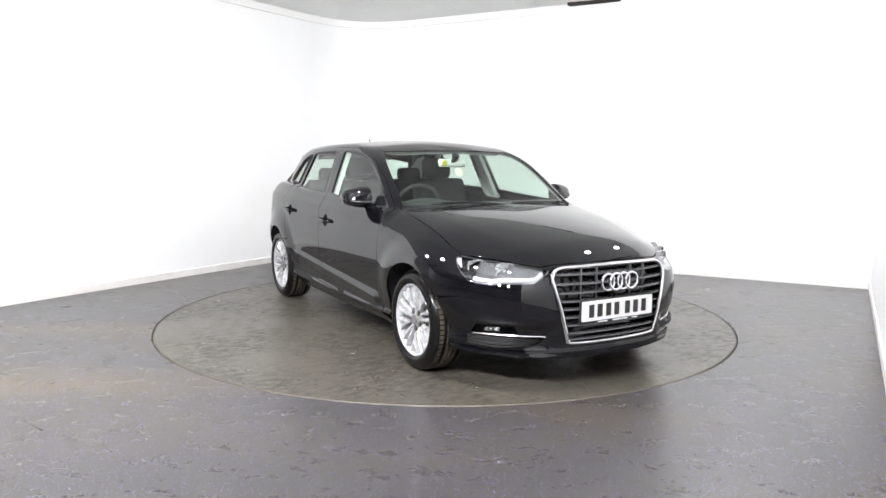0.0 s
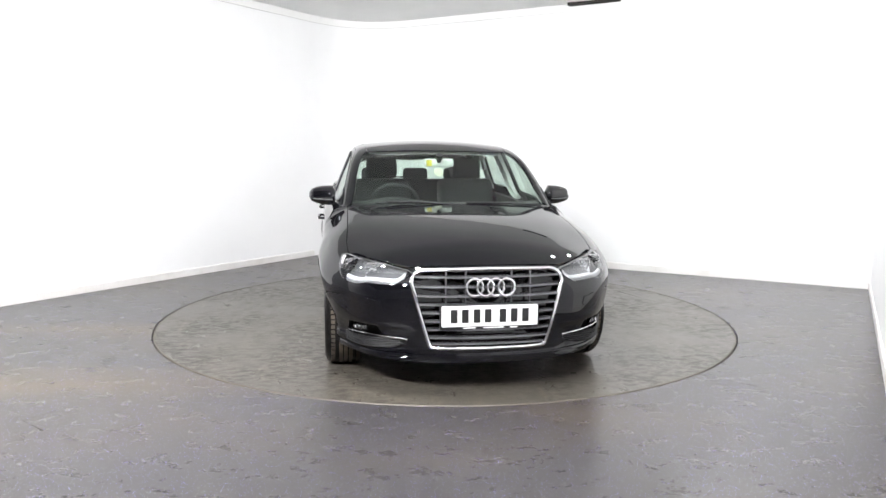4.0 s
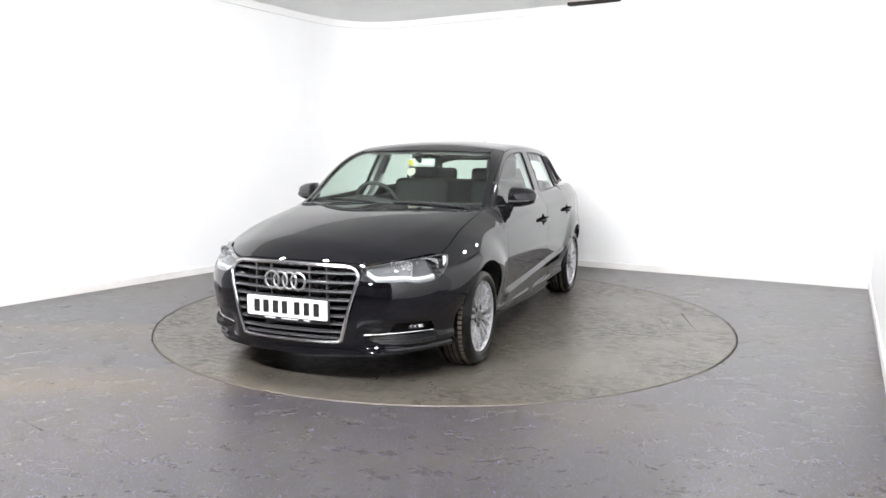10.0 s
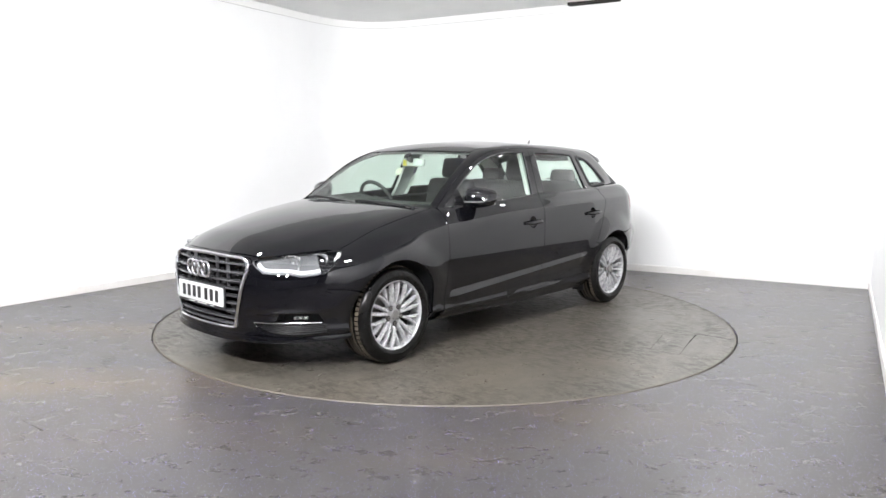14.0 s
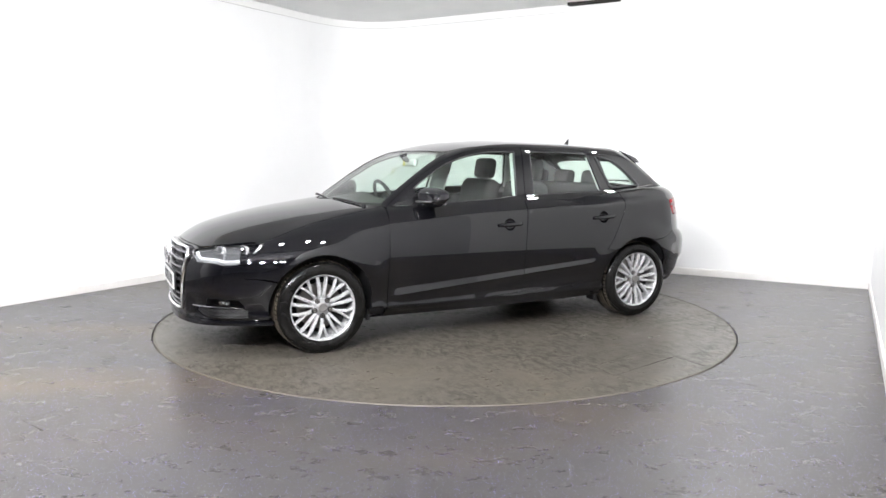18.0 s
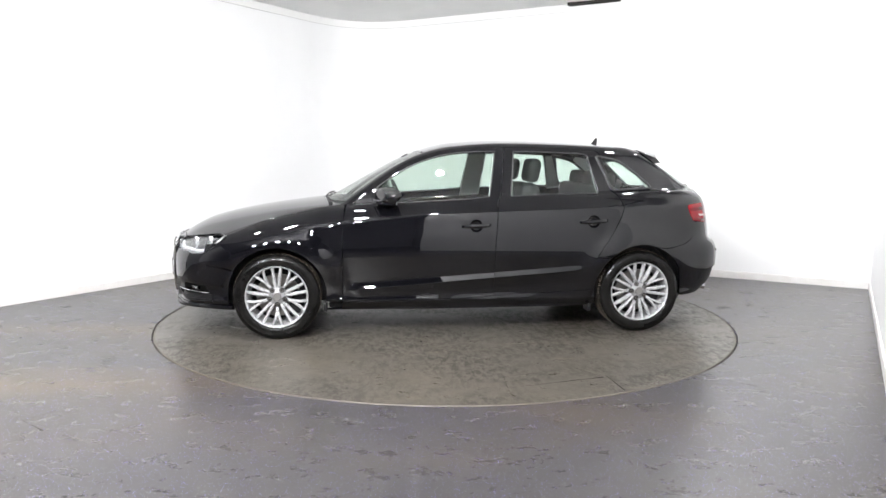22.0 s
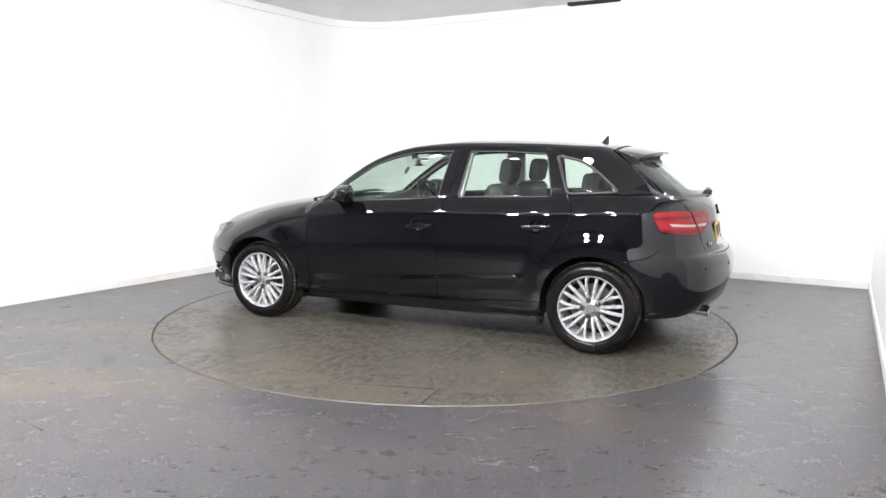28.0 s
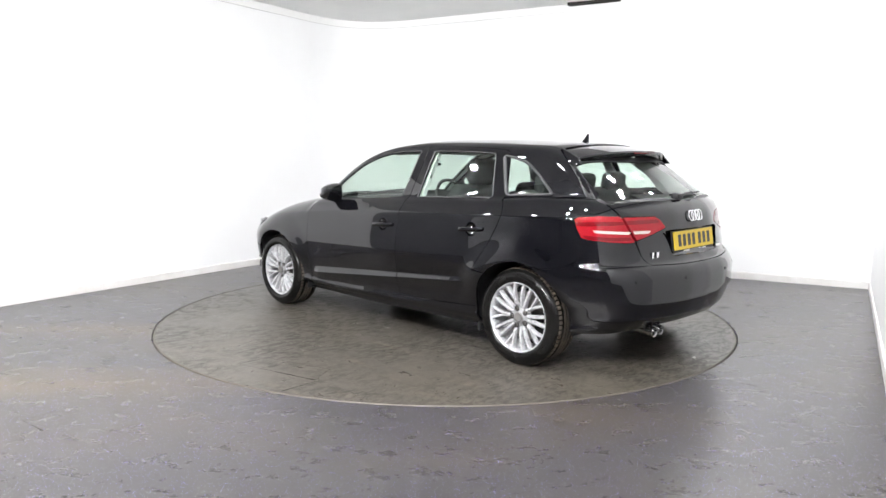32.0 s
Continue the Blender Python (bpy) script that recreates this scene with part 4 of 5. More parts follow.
def headlight(side):
    lamp = np.array(crv([LAMP[0]] + LAMP[1:], 3, True))
    flip = (lambda s: s) if side > 0 else mirrored
    root = part("headlight", skin_mesh("headlight", flip(skin([tuple(p) for p in lamp], V_NOSE, res=0.02, gap=0.001, depth=0.004))), LENS, car, "clear headlamp with bright reflectors")
    cen = lamp.mean(0)
    n = np.array((0.80, 0.60, 0.05))
    back = lamp - np.array((0.075, 0.055, 0.0))
    S = np.array((1, side, 1))
    bm = B()
    a = [Vector((p - np.array((0.004, 0.003, 0))) * S) for p in lamp]
    b = [Vector((cen + (p - cen) * 0.965 - np.array((0.022, 0.018, 0))) * S) for p in lamp]
    loft(bm, [a, b], caps=False)
    part("housing", bm, REFLECTOR, root, "silvery lamp housing")
    bm = B()
    bm.faces.new([bm.verts.new(p) for p in b])
    bmesh.ops.triangulate(bm, faces=bm.faces)
    part("back_reflector", bm, LAMPBACK, root, "bright silver reflector")
    # upright fins between the reflectors
    for p in ((1.855, 0.655), (1.745, 0.745), (1.955, 0.545)):
        bm = B()
        prism(bm, [Vector((p[0] + dx, (p[1] + dx * 0.6) * side, z)) for dx, z in ((-0.05, 0.628), (-0.012, 0.634), (-0.022, 0.705), (-0.05, 0.715))], (0, 0, 0), (-0.6, 0.8 * side, 0), 0.004)
        part("lamp_fin", bm, CHROME, root)
    for c, r in (((1.905, 0.60, 0.662), 0.047), ((1.785, 0.705, 0.672), 0.047)):
        c = np.array(c) - np.array((0.012, 0.012, 0))
        bm = B()
        m = look(Vector(c * S), Vector((c - np.array((0.9, 0.25, 0))) * S))
        loft(bm, [[m @ Vector((q * r * sx, q * r * sy, d)) for sx, sy in ((-1, -0.6), (-0.85, -0.85), (0, -0.95), (0.85, -0.85), (1, -0.6), (1, 0.6), (0.85, 0.85), (0, 0.95), (-0.85, 0.85), (-1, 0.6))] for q, d in ((1.1, 0.004), (1.1, 0.024), (1.02, 0.024), (0.8, -0.008), (0.55, -0.026), (0.28, -0.034))])
        part("reflector_bowl", bm, BOWL, root, "squarish chrome reflector bowl")
        bm = B()
        lathe(bm, [(0.001, 0.015), (0.011, 0.012), (0.012, -0.03)], 16, m)
        part("bulb", bm, LAMPWHITE, root)
    # bright guide line along the lower edge
    pts = crv([(2.045, 0.445, 0.655), (2.035, 0.49, 0.622), (1.995, 0.57, 0.620), (1.955, 0.632, 0.621), (1.915, 0.68, 0.612), (1.85, 0.733, 0.618), (1.79, 0.765, 0.640), (1.725, 0.77, 0.690), (1.70, 0.757, 0.715)], 4)
    bm = B()
    tube(bm, [Vector(((np.array(p) - np.array((0.018, 0.014, 0))) * S)) for p in pts], 0.0145, 8)
    part("light_guide", bm, LAMPWHITE, root, "white daytime light strip")
    bm = B()
    rr = [(2.04, 0.43, 0.672), (1.99, 0.51, 0.685), (2.0, 0.52, 0.645), (2.035, 0.47, 0.64)]
    prism(bm, [Vector((np.array(p) - np.array((0.03, 0.02, 0))) * S) for p in rr], (0, 0, 0), (-0.8, -0.6 * side, 0), 0.006)
    part("indicator", bm, AMBER, root, "pale amber indicator")
    return root


for s in (1, -1):
    headlight(s)


# doors, sills, rear quarters
FD_GLASS = crv([(0.765, 0.948), (0.58, 1.090), (0.455, 1.170), (0.348, 1.229), (0.18, 1.288), (0.015, 1.317), (-0.12, 1.325), (-0.252, 1.326)], 4) + [(-0.195, 1.003), (0.018, 0.983), (0.40, 0.962)]
RD_GLASS = rounded([(-0.392, 1.326), (-0.65, 1.325), (-0.948, 1.311), (-1.015, 1.028), (-0.673, 1.017), (-0.351, 1.006)], [0.01, 0, 0.03, 0.02, 0, 0.01])
Q_GLASS = rounded([(-1.022, 1.296), (-1.10, 1.284), (-1.21, 1.255), (-1.325, 1.172), (-1.445, 1.062), (-1.12, 1.046)], [0.02, 0.05, 0.05, 0.05, 0.03, 0.03])
RAIL = crv([(0.83, 0.945), (0.62, 1.105), (0.47, 1.198), (0.36, 1.256), (0.18, 1.318), (0.015, 1.346), (-0.2, 1.356), (-0.42, 1.358), (-0.65, 1.356), (-0.90, 1.345), (-1.03, 1.333)], 4)
B_SEAM = [(-0.325, 1.357), (-0.272, 1.0), (-0.251, 0.974), (-0.226, 0.648), (-0.223, 0.39), (-0.222, 0.288)]


def flank_lines(x0, x1):
    out = []
    for d in (-0.012, -0.005, 0.0, 0.005, 0.012):
        out.append(ladder(lambda x, d=d: z_crease(x, d), x0, x1))
        out.append(ladder(lambda x, d=d: z_crease(x, 0.035 + 0.012 * (x + 0.2) + d), x0, x1))
    for d in (-0.012, -0.004, 0.004, 0.012):
        out.append(ladder(lambda x, d=d: float(z_tornado(x)) + d, x0, x1))
    return out


CUPS = {"front": (-0.086, 0.800), "rear": (-0.946, 0.827)}


def cup_ring(c, k=1.0, sink=0.0):
    """A ring round a handle's hollow, pressed inwards by sink."""
    p = on_side(*[(c[0] + 0.047 * k * math.cos(a), c[1] + 0.046 * k * math.sin(a)) for a in [2 * math.pi * i / 22 for i in range(22)]])
    return p - np.array((0, sink, 0))


def front_door():
    rail = [p for p in RAIL if p[0] > -0.32]
    out = rail + B_SEAM + [(0.10, 0.272), (0.86, 0.255), (0.862, 0.50), (0.855, 0.83)]
    return both("front_door", skin(on_side(*out), V_SIDE, holes=[on_side(*FD_GLASS), cup_ring(CUPS["front"])], lines=flank_lines(0.85, -0.22), res=0.026), PAINT, car)


def rear_door():
    rail = [p for p in RAIL if p[0] < -0.33]
    out = B_SEAM[::-1] + rail + [(-1.055, 1.31), (-1.115, 1.04), (-1.150, 1.006), (-1.172, 0.955), (-1.178, 0.925), (-1.155, 0.86), (-1.094, 0.744), (-1.03, 0.65), (-0.975, 0.57), *rear_arch(46, -2), (-0.955, 0.325), (-0.90, 0.318)]
    return both("rear_door", skin(on_side(*out), V_SIDE, holes=[on_side(*RD_GLASS), cup_ring(CUPS["rear"])], lines=flank_lines(-0.23, -1.16), res=0.026), PAINT, car)


FDS, RDS = front_door(), rear_door()


def quarter_lines():
    return [ladder(lambda x, d=d: float(z_tornado(x)) + d, -1.17, -1.66) for d in (-0.012, -0.004, 0.004, 0.012)]


def quarter():
    side_pts = [(-1.055, 1.31), (-1.115, 1.04), (-1.150, 1.006), (-1.172, 0.955), (-1.178, 0.925), (-1.155, 0.86), (-1.094, 0.744), (-1.03, 0.65), (-0.975, 0.57), *rear_arch(46, 110)]
    pts = [tuple(p) for p in on_side(*side_pts)]
    # seam to the bumper, up to the lamp, tailgate edge and roof
    pts += [tuple(p) for p in on_side((-1.50, 0.625), (-1.58, 0.637), (-1.66, 0.655), (-1.715, 0.69))]
    pts += [(-1.760, 0.805, 0.80), (-1.774, 0.787, 0.815), (-1.732, 0.803, 0.828), (-1.703, 0.811, 0.881), (-1.684, 0.806, 0.934), (-1.707, 0.801, 0.947), (-1.807, 0.742, 0.956), (-1.890, 0.655, 0.958)]
    pts += [tuple(p) for p in on_rear((0.665, 1.0), (0.674, 1.042))]
    pts += [(-1.74, 0.66, 1.095), (-1.62, 0.62, 1.18), (-1.505, 0.585, 1.250), (-1.44, 0.555, 1.305), (-1.374, 0.516, 1.350)]
    top = on_top((-1.374, 0.516), (-1.2, 0.535), (-1.04, 0.545))
    pts += [tuple(p) for p in top]
    pts += [tuple(p) for p in on_side((-1.03, 1.333))]
    return both("rear_quarter", skin(pts, V_SHOULDER, holes=[on_side(*Q_GLASS)], lines=quarter_lines(), res=0.021), PAINT, car)


QS = quarter()


def roof():
    edge = [(0.285, 0.0), (0.284, 0.2), (0.280, 0.4), (0.262, 0.535), (0.1, 0.548), (-0.3, 0.556), (-0.8, 0.552), (-1.2, 0.535), (-1.374, 0.516), (-1.39, 0.3), (-1.395, 0.0)]
    pts = [tuple(p) for p in on_top(*edge)]
    pts += [(x, -y, z) for x, y, z in pts[::-1]]
    part("roof", skin_mesh("roof", skin(pts, V_TOP, res=0.04, gap=0.0, depth=0.004)), PAINT, car)
    # windscreen pillar and roof rail
    outer = [(x, z) for x, z in RAIL]
    a = [tuple(p) for p in on_side(*outer)]
    inner = on_top((-1.04, 0.545), (-0.8, 0.552), (-0.3, 0.556), (0.1, 0.548), (0.255, 0.543))
    b = [tuple(p) for p in inner] + [(0.312, 0.585, 1.312), (0.45, 0.612, 1.235), (0.60, 0.640, 1.138), (0.72, 0.662, 1.060), (0.832, 0.690, 0.978)]
    b += [tuple(p) for p in on_top((0.86, 0.715))]
    both("roof_pillar", skin(a + b, V_SHOULDER, res=0.03, gap=0.0, depth=0.02), PAINT, car)


roof()

bm_sill = on_side((0.975, 0.19), (0.868, 0.198), (0.863, 0.252), (0.10, 0.269), (-0.222, 0.285), (-0.90, 0.315), (-0.958, 0.322), *rear_arch(-2, -18), (-0.90, 0.20), (0.0, 0.195))
both("sill", skin([tuple(p) for p in bm_sill], V_SIDE, res=0.04, gap=0.0), PAINT, car)

for root, outline in zip((FDS, RDS), (FD_GLASS, RD_GLASS)):
    g = skin(on_side(*outline), V_SIDE, res=0.04, gap=-0.012, depth=0.004, lift=-0.008)
    for ob, k in zip(root, (g, mirrored(g))):
        part("window_pane", skin_mesh("window_pane", k), GLASS, ob, "green-tinted side window")
        loop = on_side(*[p for p in resample(np.array(outline), 0.03)])
        S = 1 if ob is root[0] else -1
        bm = B()
        tube(bm, [(x, y * S, z) for x, y, z in (loop + grad(loop) * -0.001)], 0.0045, 6, True)
        part("window_seal", bm, SATIN, ob, "dark satin window trim")
g = skin(on_side(*Q_GLASS), V_SIDE, res=0.04, gap=-0.012, depth=0.004, lift=-0.006)
for ob, k in zip(QS, (g, mirrored(g))):
    part("quarter_window", skin_mesh("quarter_window", k), GLASS, ob, "green-tinted fixed quarter window")
    loop = on_side(*[p for p in resample(np.array(Q_GLASS), 0.03)])
    S = 1 if ob is QS[0] else -1
    bm = B()
    tube(bm, [(x, y * S, z) for x, y, z in (loop + grad(loop) * 0.0)], 0.0125, 8, True, 0.7)
    part("window_seal", bm, SATIN, ob, "dark satin window trim")


def windscreen():
    half = on_front((0.0, 0.966), (0.3, 0.966), (0.5, 0.968), (0.684, 0.978)).tolist()
    half[0:3] = [(0.995, 0.0, 0.957), (0.965, 0.3, 0.960), (0.910, 0.5, 0.966)]
    half[3] = (0.833, 0.686, 0.978)
    half += [(0.72, 0.660, 1.060), (0.60, 0.638, 1.138), (0.45, 0.610, 1.235), (0.318, 0.580, 1.310), (0.296, 0.545, 1.326), (0.287, 0.4, 1.336), (0.286, 0.2, 1.342), (0.286, 0.0, 1.344)]
    pts = [tuple(p) for p in half]
    pts += [(x, -y, z) for x, y, z in pts[::-1]]
    return part("windscreen", skin_mesh("windscreen", skin(pts, V_SCREEN, res=0.05, gap=-0.006, depth=0.004, lift=-0.004)), GLASS, car, "wide green-tinted windscreen")


windscreen()
# black border along the windscreen's foot
bm = B()
rows = []
for k in range(21):
    y = -0.70 + 1.40 * k / 20
    x = 0.99 - 0.13 * (abs(y) / 0.68) ** 2.2
    rows.append([Vector((x + 0.06, y, 0.91)), Vector((x + 0.05, y, 0.930)), Vector((x - 0.02, y, 0.940)), Vector((x - 0.06, y, 0.955)), Vector((x - 0.08, y, 0.91))])
loft(bm, rows)
part("scuttle_panel", bm, PLASTIC, car, "black plastic panel under the windscreen")

# tailgate
RG = [(-1.635, 0.0, 1.262), (-1.60, 0.25, 1.262), (-1.535, 0.48, 1.252), (-1.505, 0.565, 1.245), (-1.62, 0.600, 1.175), (-1.74, 0.640, 1.09), (-1.815, 0.655, 1.042), (-1.87, 0.581, 1.040), (-1.955, 0.30, 1.040), (-1.985, 0.0, 1.038)]


def tailgate():
    lamp_in = [(-1.901, 0.634, 0.950), (-1.983, 0.414, 0.947), (-1.995, 0.367, 0.924), (-2.005, 0.325, 0.876), (-1.985, 0.431, 0.843), (-1.948, 0.563, 0.806)]
    up = on_rear((0.0, 1.030), (0.3, 1.032), (0.58, 1.032), (0.668, 1.034), (0.660, 1.0)).tolist()
    low = on_rear((0.54, 0.72), (0.518, 0.69), (0.49, 0.672), (0.3, 0.667), (0.0, 0.665)).tolist()
    pts = up + lamp_in + low
    well = [(0.0, 0.862), (0.315, 0.862), (0.36, 0.845), (0.33, 0.80), (0.300, 0.720), (0.285, 0.706), (0.0, 0.704)]
    hole = on_rear(*well)
    s = skin([tuple(p) for p in pts], V_REAR, holes=[hole], res=0.03, gap=0.0)
    t = part("tailgate", skin_mesh("tailgate", joined(s, mirrored(s))), PAINT, car)
    bm = B()
    h = [(x, y, z) for x, y, z in hole.tolist()]
    loop = h + [(x, -y, z) for x, y, z in h[::-1][1:-1]]
    f = [Vector(p) for p in loop]
    cen = Vector((-2.0, 0, 0.785))
    inn = [Vector((p.x + 0.006 + 0.045 * min(1, max(0, (p.z - 0.70) / 0.16)), p.y * 0.975, 0.785 + (p.z - 0.785) * 0.95)) for p in f]
    loft(bm, [f, inn], caps=False)
    ctr = bm.verts.new((-1.99, 0, 0.785))
    iv = [bm.verts.new(p) for p in inn]
    for k in range(len(iv)):
        bm.faces.new((iv[k - 1], iv[k], ctr))
    part("plate_recess", bm, PAINT, t, "recess for the number plate")
    gl = [tuple(p) for p in RG]
    gl += [(x, -y, z) for x, y, z in gl[::-1]]
    part("rear_window", skin_mesh("rear_window", skin(gl, V_REARGLASS, res=0.04, gap=-0.01, depth=0.004, lift=-0.003)), GLASS, t, "green-tinted rear window")
    # black frame round the rear window
    fr = [(x, y, z) for x, y, z in [(-1.60, 0.0, 1.30), (-1.47, 0.45, 1.30), (-1.435, 0.55, 1.305), (-1.505, 0.588, 1.250), (-1.62, 0.625, 1.178), (-1.74, 0.665, 1.092), (-1.815, 0.682, 1.036), (-1.99, 0.0, 1.028)]]
    fr2 = fr + [(x, -y, z) for x, y, z in fr[::-1]]
    part("window_frame", skin_mesh("window_frame", skin(fr2, V_REARGLASS, holes=[gl], res=0.04, gap=0.0, depth=0.01)), SATIN, t)
    return t


tg = tailgate()
plate("rear_number_plate", Matrix.Translation((-2.026, 0.0, 0.790)) @ Matrix.Rotation(radians(8), 4, "Y") @ Matrix(((0, 0, -1, 0), (-1, 0, 0, 0), (0, 1, 0, 0), (0, 0, 0, 1))), PLATE_Y, "yellow number plate with dark characters")
lean_r = float(on_rear((0.0, 0.965))[0][0] - on_rear((0.0, 0.905))[0][0]) / 0.06
rings_badge(float(on_rear((0.0, 0.935))[0][0]) - 0.003, 0.935, 0.040, 0.030, 0.0055, "badge", tg, -1, lean_r)
for (x, y, z), w in (((-2.0, 0.46, 0.722), 0.03), ((-1.997, 0.425, 0.722), 0.03), ((-2.040, -0.33, 0.725), 0.075)):
    bm = B()
    p = on_rear((y, z))[0]
    box(bm, (p[0] - 0.002, y, z), (0.006, w * 0.85, 0.034 if w < 0.05 else 0.016), 0.001)
    part("model_bar", bm, CHROME, tg, "small chrome lettering bar")


def tail_lamp(side):
    flip = (lambda s: s) if side > 0 else mirrored
    outer = [(-1.686, 0.808, 0.932), (-1.710, 0.801, 0.945), (-1.807, 0.742, 0.953), (-1.889, 0.652, 0.951), (-1.899, 0.636, 0.932), (-1.943, 0.572, 0.802), (-1.925, 0.61, 0.80), (-1.866, 0.709, 0.806), (-1.775, 0.785, 0.818), (-1.732, 0.803, 0.830), (-1.705, 0.809, 0.881)]
    inner = [(-1.903, 0.628, 0.945), (-1.983, 0.414, 0.943), (-1.995, 0.369, 0.922), (-2.004, 0.328, 0.878), (-1.985, 0.431, 0.846), (-1.951, 0.560, 0.812), (-1.929, 0.585, 0.860)]
    for outline, name in ((outer, "tail_lamp"), (inner, "tail_lamp")):
        root = part(name, skin_mesh(name, flip(skin(outline, V_TAIL, res=0.02, gap=0.001, depth=0.03, lift=0.002))), RED, car, "glossy red tail lamp lens")
        if outline is outer:
            strips = [([(-1.785, 0.768, 0.872), (-1.924, 0.592, 0.861), (-1.921, 0.604, 0.849), (-1.80, 0.760, 0.859)], PINK), ([(-1.70, 0.806, 0.915), (-1.80, 0.748, 0.92), (-1.90, 0.634, 0.92), (-1.905, 0.628, 0.905), (-1.80, 0.75, 0.90), (-1.702, 0.808, 0.895)], REDDEEP), ([(-1.74, 0.80, 0.842), (-1.86, 0.715, 0.832), (-1.93, 0.60, 0.83), (-1.935, 0.59, 0.815), (-1.87, 0.70, 0.815), (-1.76, 0.79, 0.825)], REDDEEP)]
        else:
            strips = [([(-1.934, 0.574, 0.864), (-1.976, 0.450, 0.863), (-1.971, 0.473, 0.850), (-1.938, 0.572, 0.850)], PINK), ([(-1.91, 0.615, 0.925), (-1.985, 0.40, 0.925), (-1.99, 0.385, 0.908), (-1.915, 0.61, 0.905)], REDDEEP)]
        for o, mt in strips:
            part("lens_strip", skin_mesh("lens_strip", flip(skin(o, V_TAIL, res=0.02, gap=0.0, depth=0.001, lift=0.0035))), mt, root, "clear reversing lamp band" if mt is PINK else "deeper red lens band")


for s in (1, -1):
    tail_lamp(s)


def bumper_rear():
    top = on_side((-1.50, 0.622), (-1.58, 0.635), (-1.66, 0.652), (-1.715, 0.688)).tolist()
    top += [(-1.760, 0.803, 0.798), (-1.775, 0.785, 0.816), (-1.866, 0.709, 0.803), (-1.925, 0.61, 0.797), (-1.943, 0.572, 0.799)]
    top += on_rear((0.545, 0.72), (0.523, 0.688), (0.493, 0.668), (0.3, 0.662), (0.0, 0.660)).tolist()
    low = on_rear(*[(0.0, 0.66 - 0.02 * k) for k in range(1, 18)]).tolist() + on_rear((0.0, 0.30), (0.2, 0.295), (0.36, 0.285)).tolist() + [(-1.93, 0.60, 0.262), (-1.84, 0.70, 0.25), (-1.71, 0.80, 0.243)]
    arch = on_side(*rear_arch(190, 111)).tolist()
    pts = top + low + arch
    s = skin([tuple(p) for p in pts], V_TAIL, res=0.025, gap=0.0, depth=0.02, relief=lambda p: 0.017 * (sstep(0.462, 0.478, p[:, 2] + 0.06 * (np.abs(p[:, 1]) - 0.3)) - 1))
    b = part("rear_bumper", skin_mesh("rear_bumper", joined(s, mirrored(s))), PAINT, car)
    for y in (-0.64, -0.27, 0.27, 0.64):
        p = on_rear((y, 0.585))
        q = p[0] + grad(p)[0] * 0.001
        bm = B()
        lathe(bm, [(0.009, -0.004), (0.009, 0.001), (0.008, 0.002)], 16, look(q, q - grad(p)[0]))
        part("parking_sensor", bm, PAINT, b)
    return b


bumper_rear()


def spoiler():
    bm = B()
    rings = []
    for k in range(21):
        y = -0.565 + 1.13 * k / 20
        a = abs(y) / 0.565
        xe = -1.674 + 0.165 * a ** 2.2
        z0 = float(roof_c(-1.37) - 0.10 * (y / 0.9) ** 2) + 0.0
        zt = 1.330 - 0.05 * a ** 3
        xs = -1.36
        rings.append([Vector((xs, y * 0.925, z0 + 0.001)), Vector((xs - (xs - xe) * 0.5, y * 0.96, z0 * 0.5 + zt * 0.5 + 0.009)), Vector((xe + 0.004, y, zt)), Vector((xe, y, zt - 0.010)), Vector((xe + 0.03, y, zt - 0.030 - 0.012 * a)), Vector((-1.56 + 0.08 * a ** 2, y, zt - 0.046 - 0.02 * a ** 2)), Vector((xs - 0.10 + 0.04 * a ** 2, y * 0.93, z0 - 0.05))])
    loft(bm, rings)
    root = part("roof_spoiler", bm, PAINT, car)
    for s in (1, -1):
        bm = B()
        prism(bm, [(-1.374, 0.520 * s, 1.350), (-1.53, 0.562 * s, 1.285), (-1.560, 0.572 * s, 1.245), (-1.500, 0.590 * s, 1.244), (-1.44, 0.563 * s, 1.298)], (0, -0.018 * s, 0), (0, s, 0), 0.02, 0.004)
        part("spoiler_wing", bm, PAINT, root)
    bm = B()
    box(bm, (-1.669, 0, 1.316), (0.008, 0.26, 0.010), 0.002)
    part("brake_light", bm, REDDEEP, root, "thin high brake light")
    return root


spoiler()


